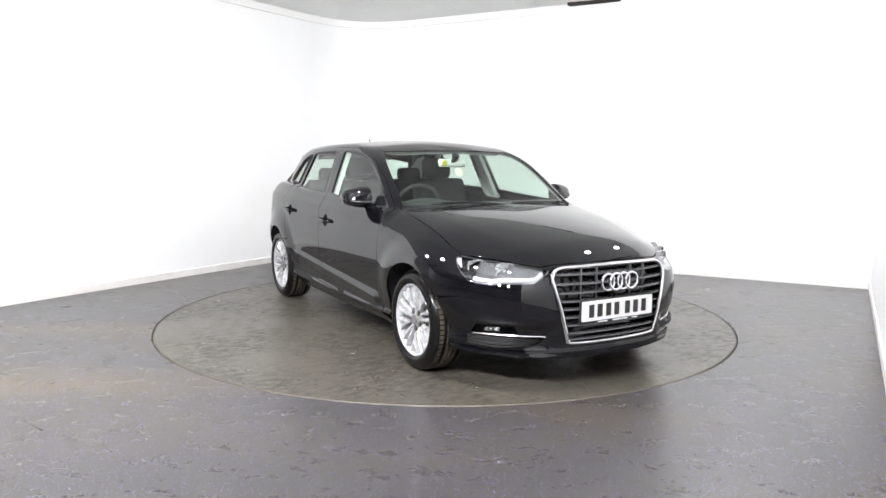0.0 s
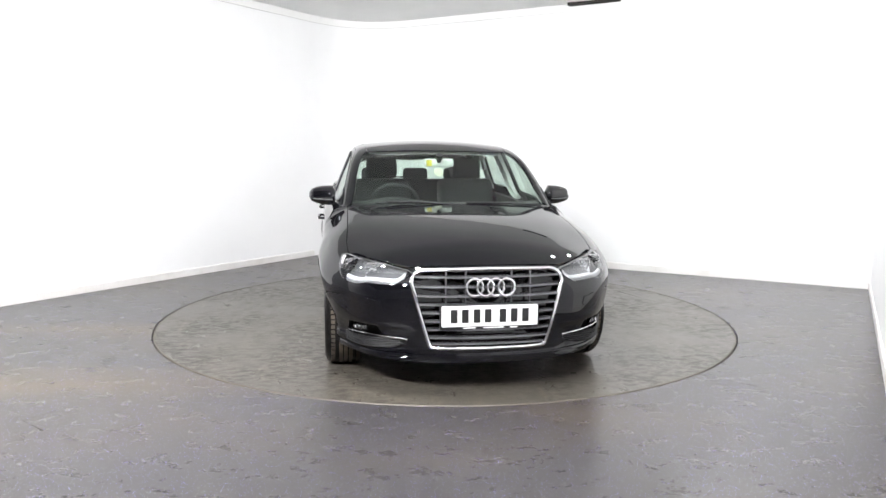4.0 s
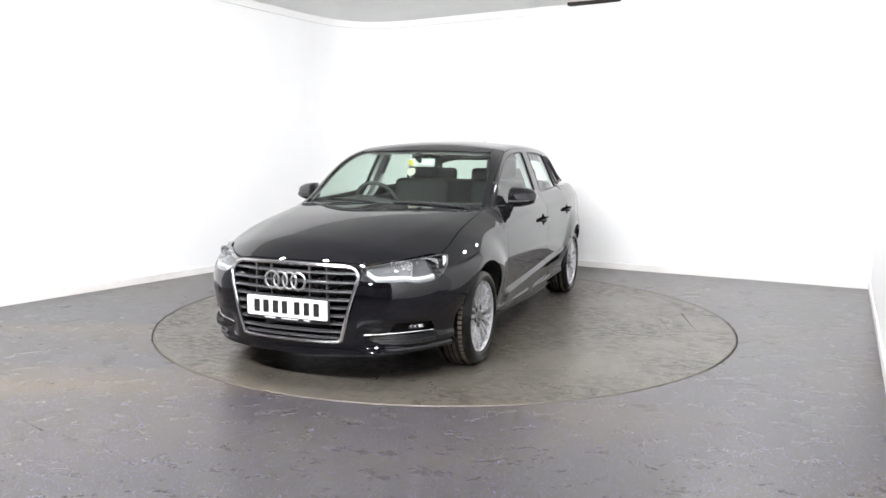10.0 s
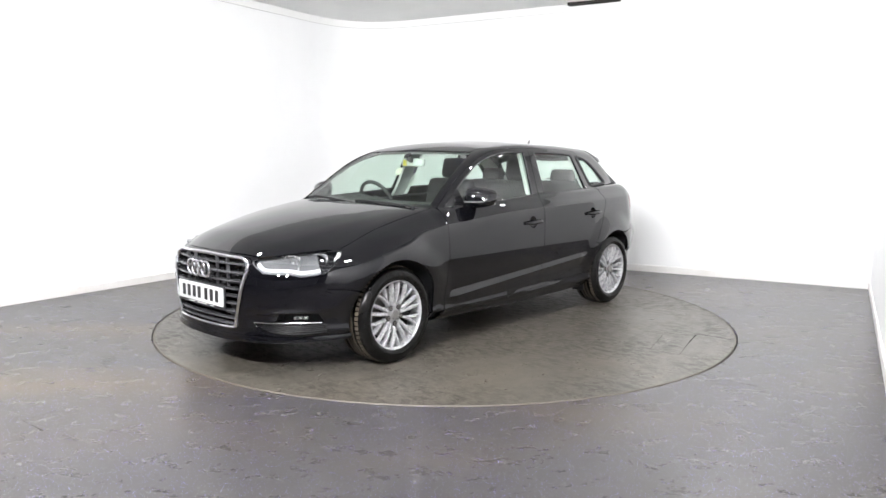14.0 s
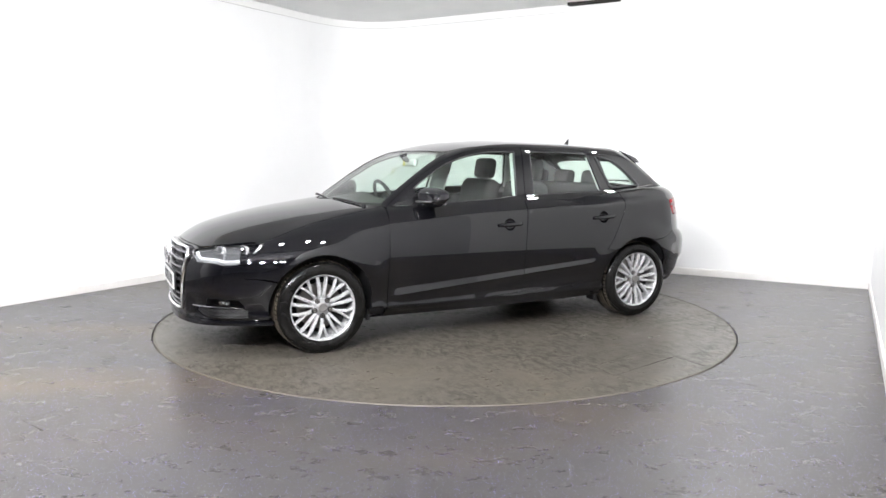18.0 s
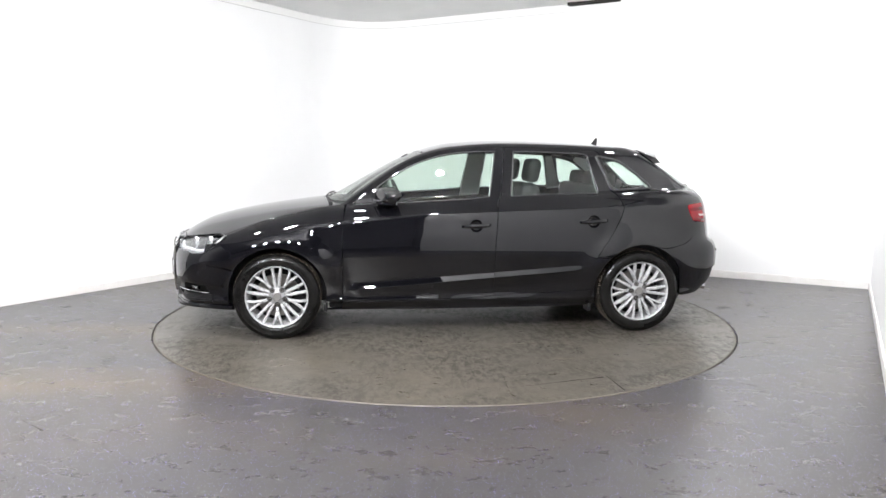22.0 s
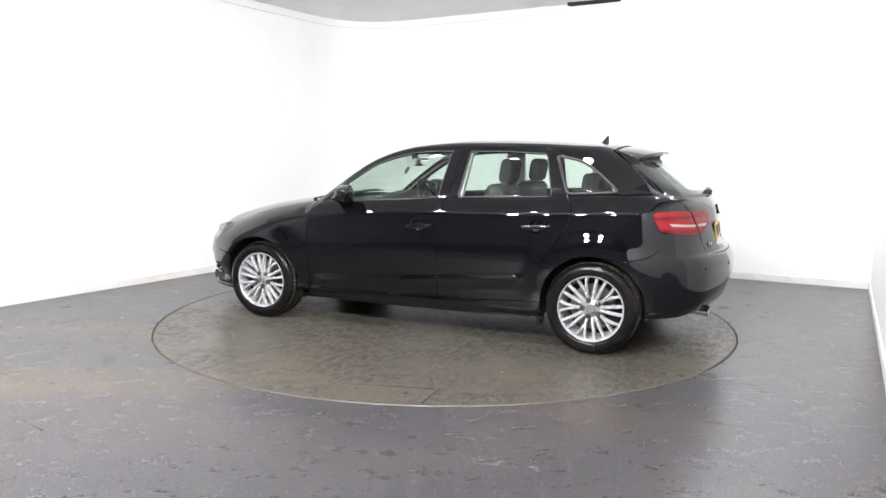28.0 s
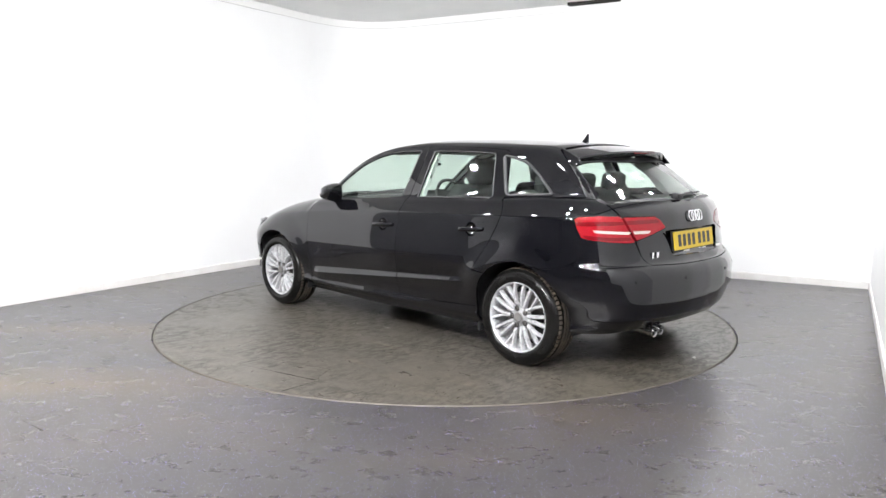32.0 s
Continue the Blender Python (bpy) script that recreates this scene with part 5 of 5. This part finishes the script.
# ---------------------------------------------------------------- wheels
def wheel(side, cx, turn):
    root = part("wheel", B(), RUBBER, car, "multi-spoke silver alloy wheel with black tyre")
    m = Matrix.Translation((cx, 0, 0.305)) @ (Matrix.Rotation(radians(-90), 4, "X") if side > 0 else Matrix.Rotation(radians(90), 4, "X"))
    # z of the wheel's own space points outwards
    bm = B()
    prof = [(0.214, 0.66), (0.222, 0.655), (0.255, 0.648), (0.285, 0.655), (0.300, 0.672), (0.305, 0.70), (0.305, 0.815), (0.300, 0.842), (0.287, 0.860), (0.262, 0.871), (0.240, 0.870), (0.222, 0.862), (0.216, 0.852)]
    lathe(bm, prof, 72, m)
    for f in [f for f in bm.faces if len(f.verts) > 4]:
        bm.faces.remove(f)
    bm.to_mesh(root.data)
    bm.free()
    root.data.shade_smooth()
    # tread ribs with grooves
    for h, lean in ((0.675, -0.010), (0.820, 0.010)):
        bm = B()
        for k in range(64):
            a0, a1 = 2 * math.pi * k / 64, 2 * math.pi * (k + 0.72) / 64
            ring = [[m @ Vector((r * math.cos(a), r * math.sin(a), z)) for r, z in ((0.296, h + 1.9 * lean), (0.3035, h + 1.2 * lean), (0.3075, h - lean), (0.298, h - lean))] for a in (a0, a1)]
            loft(bm, ring)
        part("tread_shoulder", bm, TREAD, root, "dusty blocks of the tyre shoulder", smooth=False)
    for h in (0.718, 0.747, 0.776):
        bm = B()
        w = 0.012
        lathe(bm, [(0.303, h - w), (0.3075, h - w + 0.002), (0.3075, h + w - 0.002), (0.303, h + w)], 72, m)
        for f in [f for f in bm.faces if len(f.verts) > 4]:
            bm.faces.remove(f)
        part("tread_rib", bm, TREAD, root, "dusty tyre tread")
    bm = B()
    lathe(bm, [(0.2165, 0.853), (0.2195, 0.857), (0.2165, 0.8605), (0.2115, 0.857), (0.206, 0.846), (0.201, 0.80), (0.19, 0.69)], 72, m)
    for f in [f for f in bm.faces if len(f.verts) > 4]:
        bm.faces.remove(f)
    rim = part("rim", bm, ALLOY, root, "silver alloy rim")

    def spoke(a0, a1, r0, r1, w0, w1, h0, h1):
        bm = B()
        rings = []
        for j in range(7):
            t = j / 6
            r = r0 + (r1 - r0) * t
            a = radians(a0 + (a1 - a0) * t)
            w = w0 + (w1 - w0) * t
            h = h0 + (h1 - h0) * t + 0.010 * math.sin(math.pi * t)
            c, tn = Vector((math.cos(a), math.sin(a), 0)), Vector((-math.sin(a), math.cos(a), 0))
            rings.append([m @ (c * r + tn * w * sx + Vector((0, 0, h + dz))) for sx, dz in ((-1, -0.028), (-0.95, -0.006), (-0.55, 0), (0.55, 0), (0.95, -0.006), (1, -0.028))])
        loft(bm, rings)
        return part("spoke", bm, ALLOY, root)

    for k in range(5):
        a = turn + 72 * k
        for s in (-1, 1):
            spoke(a + 9 * s, a + 8.2 * s, 0.052, 0.211, 0.0112, 0.0104, 0.830, 0.848)
            spoke(a + 36 + 1.2 * s, a + 36 + 9.5 * s, 0.105, 0.211, 0.0085, 0.0094, 0.836, 0.848)
        spoke(a + 36, a + 36, 0.074, 0.115, 0.011, 0.0095, 0.830, 0.838)
    bm = B()
    lathe(bm, [(0.072, 0.80), (0.070, 0.822), (0.058, 0.832), (0.034, 0.836), (0.032, 0.838)], 40, m)
    part("hub", bm, ALLOYDULL, root)
    bm = B()
    lathe(bm, [(0.031, 0.83), (0.031, 0.846), (0.027, 0.850), (0.0005, 0.8505)], 32, m)
    part("centre_cap", bm, CAPGREY, root, "grey centre cap with ring emblem")
    for k in range(5):
        a = radians(turn + 36 + 72 * k)
        mm = m @ Matrix.Translation((0.055 * math.cos(a), 0.055 * math.sin(a), 0.826))
        bm = B()
        lathe(bm, [(0.0125, -0.01), (0.0125, 0.012), (0.010, 0.015), (0.006, 0.015), (0.005, 0.006), (0.0005, 0.006)], 12, mm)
        part("wheel_bolt", bm, DISCMETAL, root)
        # black disc on the hub paints the shade of the bolt's recess
        bm = B()
        lathe(bm, [(0.0005, 0.0085), (0.0165, 0.0085), (0.0165, 0.0115), (0.014, 0.0125), (0.0005, 0.0125)], 16, mm)
        part("bolt_hole_shade", bm, PLASTIC, root)
    bm = B()
    lathe(bm, [(0.06, 0.77), (0.152, 0.77), (0.152, 0.745), (0.06, 0.745)], 40, m)
    part("brake_disc", bm, DISCMETAL, root)
    bm = B()
    lathe(bm, [(0.197, 0.70), (0.19, 0.705), (0.05, 0.715), (0.0005, 0.715)], 40, m)
    part("hub_back", bm, PLASTIC, root)
    bm = B()
    a = radians(160)
    box(bm, m @ Vector((0.14 * math.cos(a), 0.14 * math.sin(a), 0.762)), (0.09, 0.16, 0.05), 0.012, m.to_3x3().to_4x4() @ Matrix.Rotation(a, 4, "Z"))
    part("brake_caliper", bm, PLASTIC, root)
    return root


for cx, turn in ((1.3185, 54), (-1.3185, 36)):
    for s in (1, -1):
        wheel(s, cx, turn if s > 0 else 90)

# wheel housings and underside
for cx in (1.3185, -1.3185):
    for s in (1, -1):
        bm = B()
        rows = []
        for k in range(25):
            a = radians(-14 + 208 * k / 24)
            x, z = cx + (ARCH_R + 0.004) * math.cos(a), 0.31 + (ARCH_R + 0.004) * math.sin(a)
            edge = float(on_side((x, max(z, 0.23)))[0][1]) - 0.016
            rows.append([Vector((x, y * s, z)) for y in (edge, edge - 0.06, 0.60)])
        loft(bm, rows, closed=False)
        bm.faces.new([bm.verts.new(r[2]) for r in rows])
        part("wheel_housing", bm, PLASTIC, car, "black wheel arch liner")
bm = B()
box(bm, (0.0, 0, 0.225), (1.93, 1.52, 0.05), 0.02)
box(bm, (1.80, 0, 0.222), (0.36, 0.9, 0.05), 0.02)
box(bm, (-1.74, 0, 0.28), (0.34, 1.0, 0.06), 0.02)
box(bm, (1.3185, 0, 0.25), (0.75, 1.16, 0.05), 0.02)
box(bm, (-1.3185, 0, 0.25), (0.75, 1.16, 0.05), 0.02)
part("underbody", bm, PLASTIC, car, "dark underbody panels")
for s in (1, -1):
    for x, h in ((-0.955, 0.13), (0.985, 0.07)):
        bm = B()
        box(bm, (x, 0.745 * s, 0.215), (0.025, 0.11, h), 0.008)
        part("mud_flap", bm, PLASTIC, car)
for y in (0.36, 0.435):
    bm = B()
    m = Matrix.Translation((-1.93, y, 0.275)) @ Matrix.Rotation(radians(-90 - 6), 4, "Y")
    lathe(bm, [(0.028, -0.15), (0.028, 0.085), (0.030, 0.088), (0.0295, 0.092), (0.026, 0.09), (0.026, -0.02), (0.0005, -0.02)], 28, m)
    part("exhaust_pipe", bm, CHROME, car, "round steel exhaust tip")


# ---------------------------------------------------------------- outside fittings
def mirror(side):
    root = part("door_mirror", B(), PAINT, car, "black door mirror with slim indicator strip")
    bm = B()
    rings = []
    for k in range(11):
        t = k / 10
        y = (0.79 + 0.185 * t) * side
        h = (0.074 * (1 - 0.50 * t ** 3)) * (1 if 0 < k < 10 else 0.55)
        d = (0.098 - 0.028 * t ** 2) * (1 if 0 < k < 10 else 0.5)
        cz, cx = 1.003 + 0.004 * t, 0.536 - 0.055 * t
        ring = []
        for i in range(16):
            a = 2 * math.pi * i / 16
            cx_, sz = math.cos(a), math.sin(a)
            px = d * (abs(cx_) ** 0.75) * (1 if cx_ > 0 else -1)
            pz = h * (abs(sz) ** 0.8) * (1 if sz > 0 else -0.95)
            ring.append(Vector((cx + (px if px > 0 else px * 0.55) + 0.025 * t * (sz < 0), y, cz + pz)))
        rings.append(ring)
    loft(bm, rings)
    bm.to_mesh(root.data)
    bm.free()
    root.data.shade_smooth()
    bm = B()
    pts = [(0.635, 0.81 * side, 0.981), (0.623, 0.87 * side, 0.981), (0.593, 0.93 * side, 0.984), (0.546, 0.967 * side, 0.989)]
    tube(bm, crv(pts, 4), 0.005, 6)
    part("indicator_strip", bm, LAMPBACK, root, "slim grey indicator strip")
    bm = B()
    m = Matrix.Translation((0.487, 0.885 * side, 1.004)) @ Matrix.Rotation(radians(4 * side), 4, "Z")
    box(bm, (0, 0, 0), (0.006, 0.15, 0.09), 0.002, None)
    bmesh.ops.transform(bm, matrix=m, verts=bm.verts)
    part("mirror_glass", bm, MIRROR, root, "mirror glass")
    bm = B()
    loft(bm, [[Vector((0.575 + dx * 1.0, y * side, z)) for dx in (0.035, -0.04) for z in ((z0, z1) if dx > 0 else (z1, z0))] for y, z0, z1 in ((0.775, 0.905, 0.955), (0.80, 0.92, 0.97), (0.83, 0.955, 0.995))])
    part("mirror_foot", bm, PAINT, root)
    bm = B()
    p = [tuple(q) for q in on_side((0.785, 0.952), (0.615, 1.068), (0.590, 0.955))]
    prism(bm, [Vector((x, y * side, z)) for x, y, z in p], (0, 0.003 * side, 0), (0, side, 0), 0.006, 0.002)
    part("mirror_triangle", bm, GLOSSBLACK, root)
    return root


for s in (1, -1):
    mirror(s)


def handle(door, x0, x1, z0, z1, side):
    """A bow handle over a dished recess."""
    c = CUPS["front" if x0 > -0.5 else "rear"]
    bm = B()
    loft(bm, [[Vector((x, y * side, z)) for x, y, z in cup_ring(c, k, d)] for k, d in ((1.03, 0.003), (0.97, 0.010), (0.86, 0.021), (0.6, 0.030), (0.25, 0.034))])
    bm.faces.ensure_lookup_table()
    bm.faces.remove([f for f in bm.faces if len(f.verts) > 4][0])
    part("handle_cup", bm, PAINT, door)
    bm = B()
    rings = []
    for k in range(13):
        t = k / 12
        x = x0 + (x1 - x0) * t
        o = 0.036 * (1 - (2 * t - 1) ** 6) + 0.004
        w = 0.014 * (1 - 0.4 * abs(2 * t - 1) ** 4)
        z = z0 + (z1 - z0) * t
        y = on_side((x, z))[0][1] + o
        rings.append([Vector((x, (y + dy) * side, z + dz)) for dy, dz in ((0, -w), (0.004, -w * 0.5), (0.005, w * 0.4), (0.0, w), (-0.010, w * 0.8), (-0.010, -w * 0.8))])
    loft(bm, rings)
    return part("door_handle", bm, PAINT, door)


for k, s in ((0, 1), (1, -1)):
    handle(FDS[k], 0.018, -0.190, 0.797, 0.807, s)
    handle(RDS[k], -0.842, -1.050, 0.822, 0.836, s)

# shark-fin aerial
bm = B()
fin = []
for k in range(9):
    t = k / 8
    z = 1.376 + 0.072 * t
    xf, xb = -1.12 - 0.105 * t ** 0.45, -1.24 + 0.0 * t
    w = 0.016 * (1 - t) ** 1.3 + 0.002
    fin.append([Vector((xf, 0, z)), Vector(((xf * 2 + xb) / 3, w, z)), Vector(((xf + xb * 2) / 3, w, z)), Vector((xb, 0, z)), Vector(((xf + xb * 2) / 3, -w, z)), Vector(((xf * 2 + xb) / 3, -w, z))])
loft(bm, fin)
part("aerial_fin", bm, PAINT, car)


# wipers
def wiper(pivot, tip, name="wiper", side=0.0):
    bm = B()
    a, b = Vector(pivot), Vector(tip)
    lathe(bm, [(0.016, -0.01), (0.016, 0.012), (0.010, 0.018)], 14, Matrix.Translation(a))
    mid = a.lerp(b, 0.5) + Vector((0.012, 0, 0.02))
    tube(bm, crv([a + Vector((0, 0, 0.012)), mid, b.lerp(a, 0.12) + Vector((0.004, 0, 0.014))], 6), 0.006, 6)
    tube(bm, [a.lerp(b, 0.12) + Vector((-0.006, 0, 0.006)), a.lerp(b, 0.55) + Vector((-0.004, 0, 0.012)), b], 0.0045, 6)
    return part(name, bm, PLASTIC, car, "black wiper arm and blade")


wiper((0.945, 0.62, 0.942), (0.995, 0.02, 0.962))
wiper((1.010, 0.05, 0.950), (0.945, -0.52, 0.972))
bm = B()
tube(bm, crv([(-1.962, 0.10, 1.056), (-1.964, 0.02, 1.066), (-1.952, -0.12, 1.070), (-1.925, -0.24, 1.068)], 4), [0.017 - 0.0009 * k for k in range(13)], 8, False, 0.7)
tube(bm, [(-1.935, 0.16, 1.062), (-1.945, -0.05, 1.066), (-1.918, -0.27, 1.070)], 0.006, 6)
box(bm, (-1.960, 0.11, 1.054), (0.055, 0.07, 0.04), 0.014)
part("rear_wiper", bm, PLASTIC, car, "black rear wiper on the tailgate glass")


# ---------------------------------------------------------------- cabin
def rbox(c, s, bev, rot=(0, 0, 0), seg=3):
    bm = B()
    box(bm, c, s, bev, pose(0, 0, 0, *rot), seg)
    return bm


def seat(x, y, name="front_seat"):
    root = part(name, rbox((x + 0.05, y, 0.50), (0.52, 0.50, 0.16), 0.05), FABRIC, car, "dark cloth front seat with headrest")
    part("backrest", rbox((x - 0.27, y, 0.80), (0.15, 0.50, 0.60), 0.06, (0, -14, 0)), FABRIC, root)
    part("headrest", rbox((x - 0.375, y, 1.185), (0.10, 0.27, 0.185), 0.045, (0, -10, 0)), FABRIC, root)
    for d in (-0.06, 0.06):
        bm = B()
        tube(bm, [(x - 0.36, y + d, 1.02), (x - 0.375, y + d, 1.12)], 0.007, 8)
        part("headrest_post", bm, CHROME, root)
    return root


for y in (0.37, -0.37):
    seat(-0.22, y)
rs = part("rear_seat", rbox((-0.78, 0, 0.50), (0.50, 1.25, 0.16), 0.05), FABRIC, car, "dark cloth rear bench with headrests")
part("backrest", rbox((-1.10, 0, 0.80), (0.14, 1.25, 0.56), 0.05, (0, -16, 0)), FABRIC, rs)
for y in (0.40, 0.0, -0.40):
    part("headrest", rbox((-1.20, y, 1.115), (0.09, 0.24, 0.13), 0.04, (0, -10, 0)), FABRIC, rs)
# dashboard
bm = B()
rows = []
for k in range(15):
    y = -0.70 + 1.40 * k / 14
    u = 0.025 * math.exp(-((y + 0.37) / 0.18) ** 2)
    e = 0.12 * (abs(y) / 0.7) ** 3
    rows.append([Vector((0.86 - e, y, 0.94)), Vector((0.70 - e, y, 0.962 + u)), Vector((0.56, y, 0.955 + u * 1.6)), Vector((0.49, y, 0.90)), Vector((0.50, y, 0.62)), Vector((0.80, y, 0.60))])
loft(bm, rows)
part("dashboard", bm, CABIN, car, "dark soft-touch dashboard")
bm = B()
box(bm, (0.15, 0, 0.52), (0.85, 0.22, 0.20), 0.04)
part("centre_console", bm, CABIN, car)
# steering wheel on the right-hand side
bm = B()
m = Matrix.Translation((0.385, -0.345, 0.915)) @ Matrix.Rotation(radians(-66), 4, "Y")
ringp = [m @ Vector((0.182 * math.cos(a), 0.182 * math.sin(a), 0)) for a in [2 * math.pi * k / 40 for k in range(40)]]
tube(bm, ringp, 0.015, 10, True)
sw = part("steering_wheel", bm, CABIN, car, "dark leather steering wheel")
bm = B()
lathe(bm, [(0.001, -0.02), (0.06, -0.02), (0.065, 0.0), (0.05, 0.02), (0.001, 0.022)], 24, m)
part("airbag_hub", bm, CABIN, sw)
for a in (90, -90, 180):
    bm = B()
    d = Vector((math.cos(radians(a)), math.sin(radians(a)), 0))
    tube(bm, [m @ (d * 0.05), m @ (d * 0.175)], [0.02, 0.013], 8)
    part("spoke", bm, CABIN, sw)
# rear-view mirror, sticker, sensor housing
bm = rbox((0.315, 0.0, 1.240), (0.035, 0.235, 0.065), 0.018, (0, -12, 0))
rv = part("rear_view_mirror", bm, LINER, car, "grey rear-view mirror on the windscreen")
part("mirror_face", rbox((0.296, 0.0, 1.237), (0.004, 0.215, 0.052), 0.001, (0, -12, 0)), MIRROR, rv)
bm = B()
tube(bm, [(0.375, 0.0, 1.300), (0.36, 0, 1.27), (0.33, 0, 1.25)], [0.03, 0.024, 0.015], 10)
part("mirror_stem", bm, CABIN, rv)
part("toll_tag", rbox((0.336, -0.075, 1.238), (0.004, 0.04, 0.045), 0.001), PLATE_BLUE, rv, "small yellow sticker")
bm = B()
lathe(bm, [(0.0005, 0.0), (0.035, 0.0), (0.035, 0.002), (0.0005, 0.002)], 28, Matrix.Translation((0.452, -0.02, 1.172)) @ Matrix.Rotation(radians(62), 4, "Y"))
part("air_freshener", bm, PAPER, car, "round pale tag hanging at the windscreen")


def lining():
    """Headlining, pillar trims and door cards, just inside the skin."""
    edge = [(0.27, 0.0), (0.26, 0.45), (0.20, 0.53), (-0.4, 0.54), (-1.1, 0.52), (-1.35, 0.45), (-1.36, 0.0)]
    pts = on_top(*edge).tolist()
    pts += [(x, -y, z) for x, y, z in pts[::-1]]
    part("headlining", skin_mesh("headlining", skin([tuple(p) for p in pts], V_TOP, res=0.08, gap=0.0, depth=0.0, lift=-0.035)), LINER, car, "pale grey headlining")
    a = on_side(*[(x, z) for x, z in RAIL if x > 0.0]).tolist()
    b = [(0.10, 0.548, 1.36), (0.29, 0.57, 1.312), (0.45, 0.605, 1.235), (0.60, 0.632, 1.138), (0.72, 0.655, 1.060), (0.82, 0.68, 0.978)]
    s = skin([tuple(p) for p in a] + b, V_SHOULDER, res=0.05, gap=0.004, depth=0.0, lift=-0.03)
    both("pillar_trim", s, LINER, car, "pale grey windscreen pillar trim")
    s = skin(on_side((-0.19, 0.96), (-0.245, 1.34), (-0.40, 1.34), (-0.36, 0.96)), V_SIDE, res=0.05, gap=0.0, depth=0.03, lift=-0.03)
    both("centre_pillar_trim", s, LINER, car, "pale grey centre pillar trim")
    s = skin(on_side((0.80, 0.925), (0.80, 0.40), (-0.95, 0.40), (-1.0, 0.60), (-1.10, 0.99), (-0.30, 0.985), (0.0, 0.965)), V_SIDE, res=0.08, gap=0.0, depth=0.02, lift=-0.07)
    both("door_card", s, CABIN, car, "dark door trim")
    s = skin(on_side((-1.02, 1.03), (-0.96, 1.31), (-1.02, 1.31), (-1.12, 1.04)), V_SIDE, res=0.05, gap=0.0, depth=0.02, lift=-0.02)
    both("rear_pillar_trim", s, LINER, car)
    s = skin(on_side((-1.24, 1.305), (-1.38, 1.275), (-1.55, 1.18), (-1.70, 1.08), (-1.72, 0.98), (-1.20, 0.99), (-1.12, 1.022), (-1.47, 1.042), (-1.345, 1.175), (-1.22, 1.272)), V_SHOULDER, res=0.05, gap=0.0, depth=0.0, lift=-0.03)
    both("boot_side_trim", s, LINER, car, "pale grey trim beside the rear window")
    bm = B()
    for y in (0.62, -0.62):
        box(bm, (-1.62, y, 0.70), (0.5, 0.06, 0.55), 0.03)
    box(bm, (-1.50, 0, 0.93), (0.55, 1.15, 0.03), 0.01)
    part("parcel_shelf", bm, CABIN, car, "dark parcel shelf")
    bm = B()
    box(bm, (1.35, 0, 0.55), (0.9, 1.0, 0.35), 0.05)
    box(bm, (1.95, 0, 0.48), (0.1, 0.9, 0.3), 0.02)
    part("engine_block", bm, PLASTIC, car)


lining()


def motions():
    rows = [(t, pose(TABLE[0], TABLE[1], 0, 0, 0, -90 - a)) for t, a in TURNS]
    walk(table, rows)
    walk(car, rows)


motions()
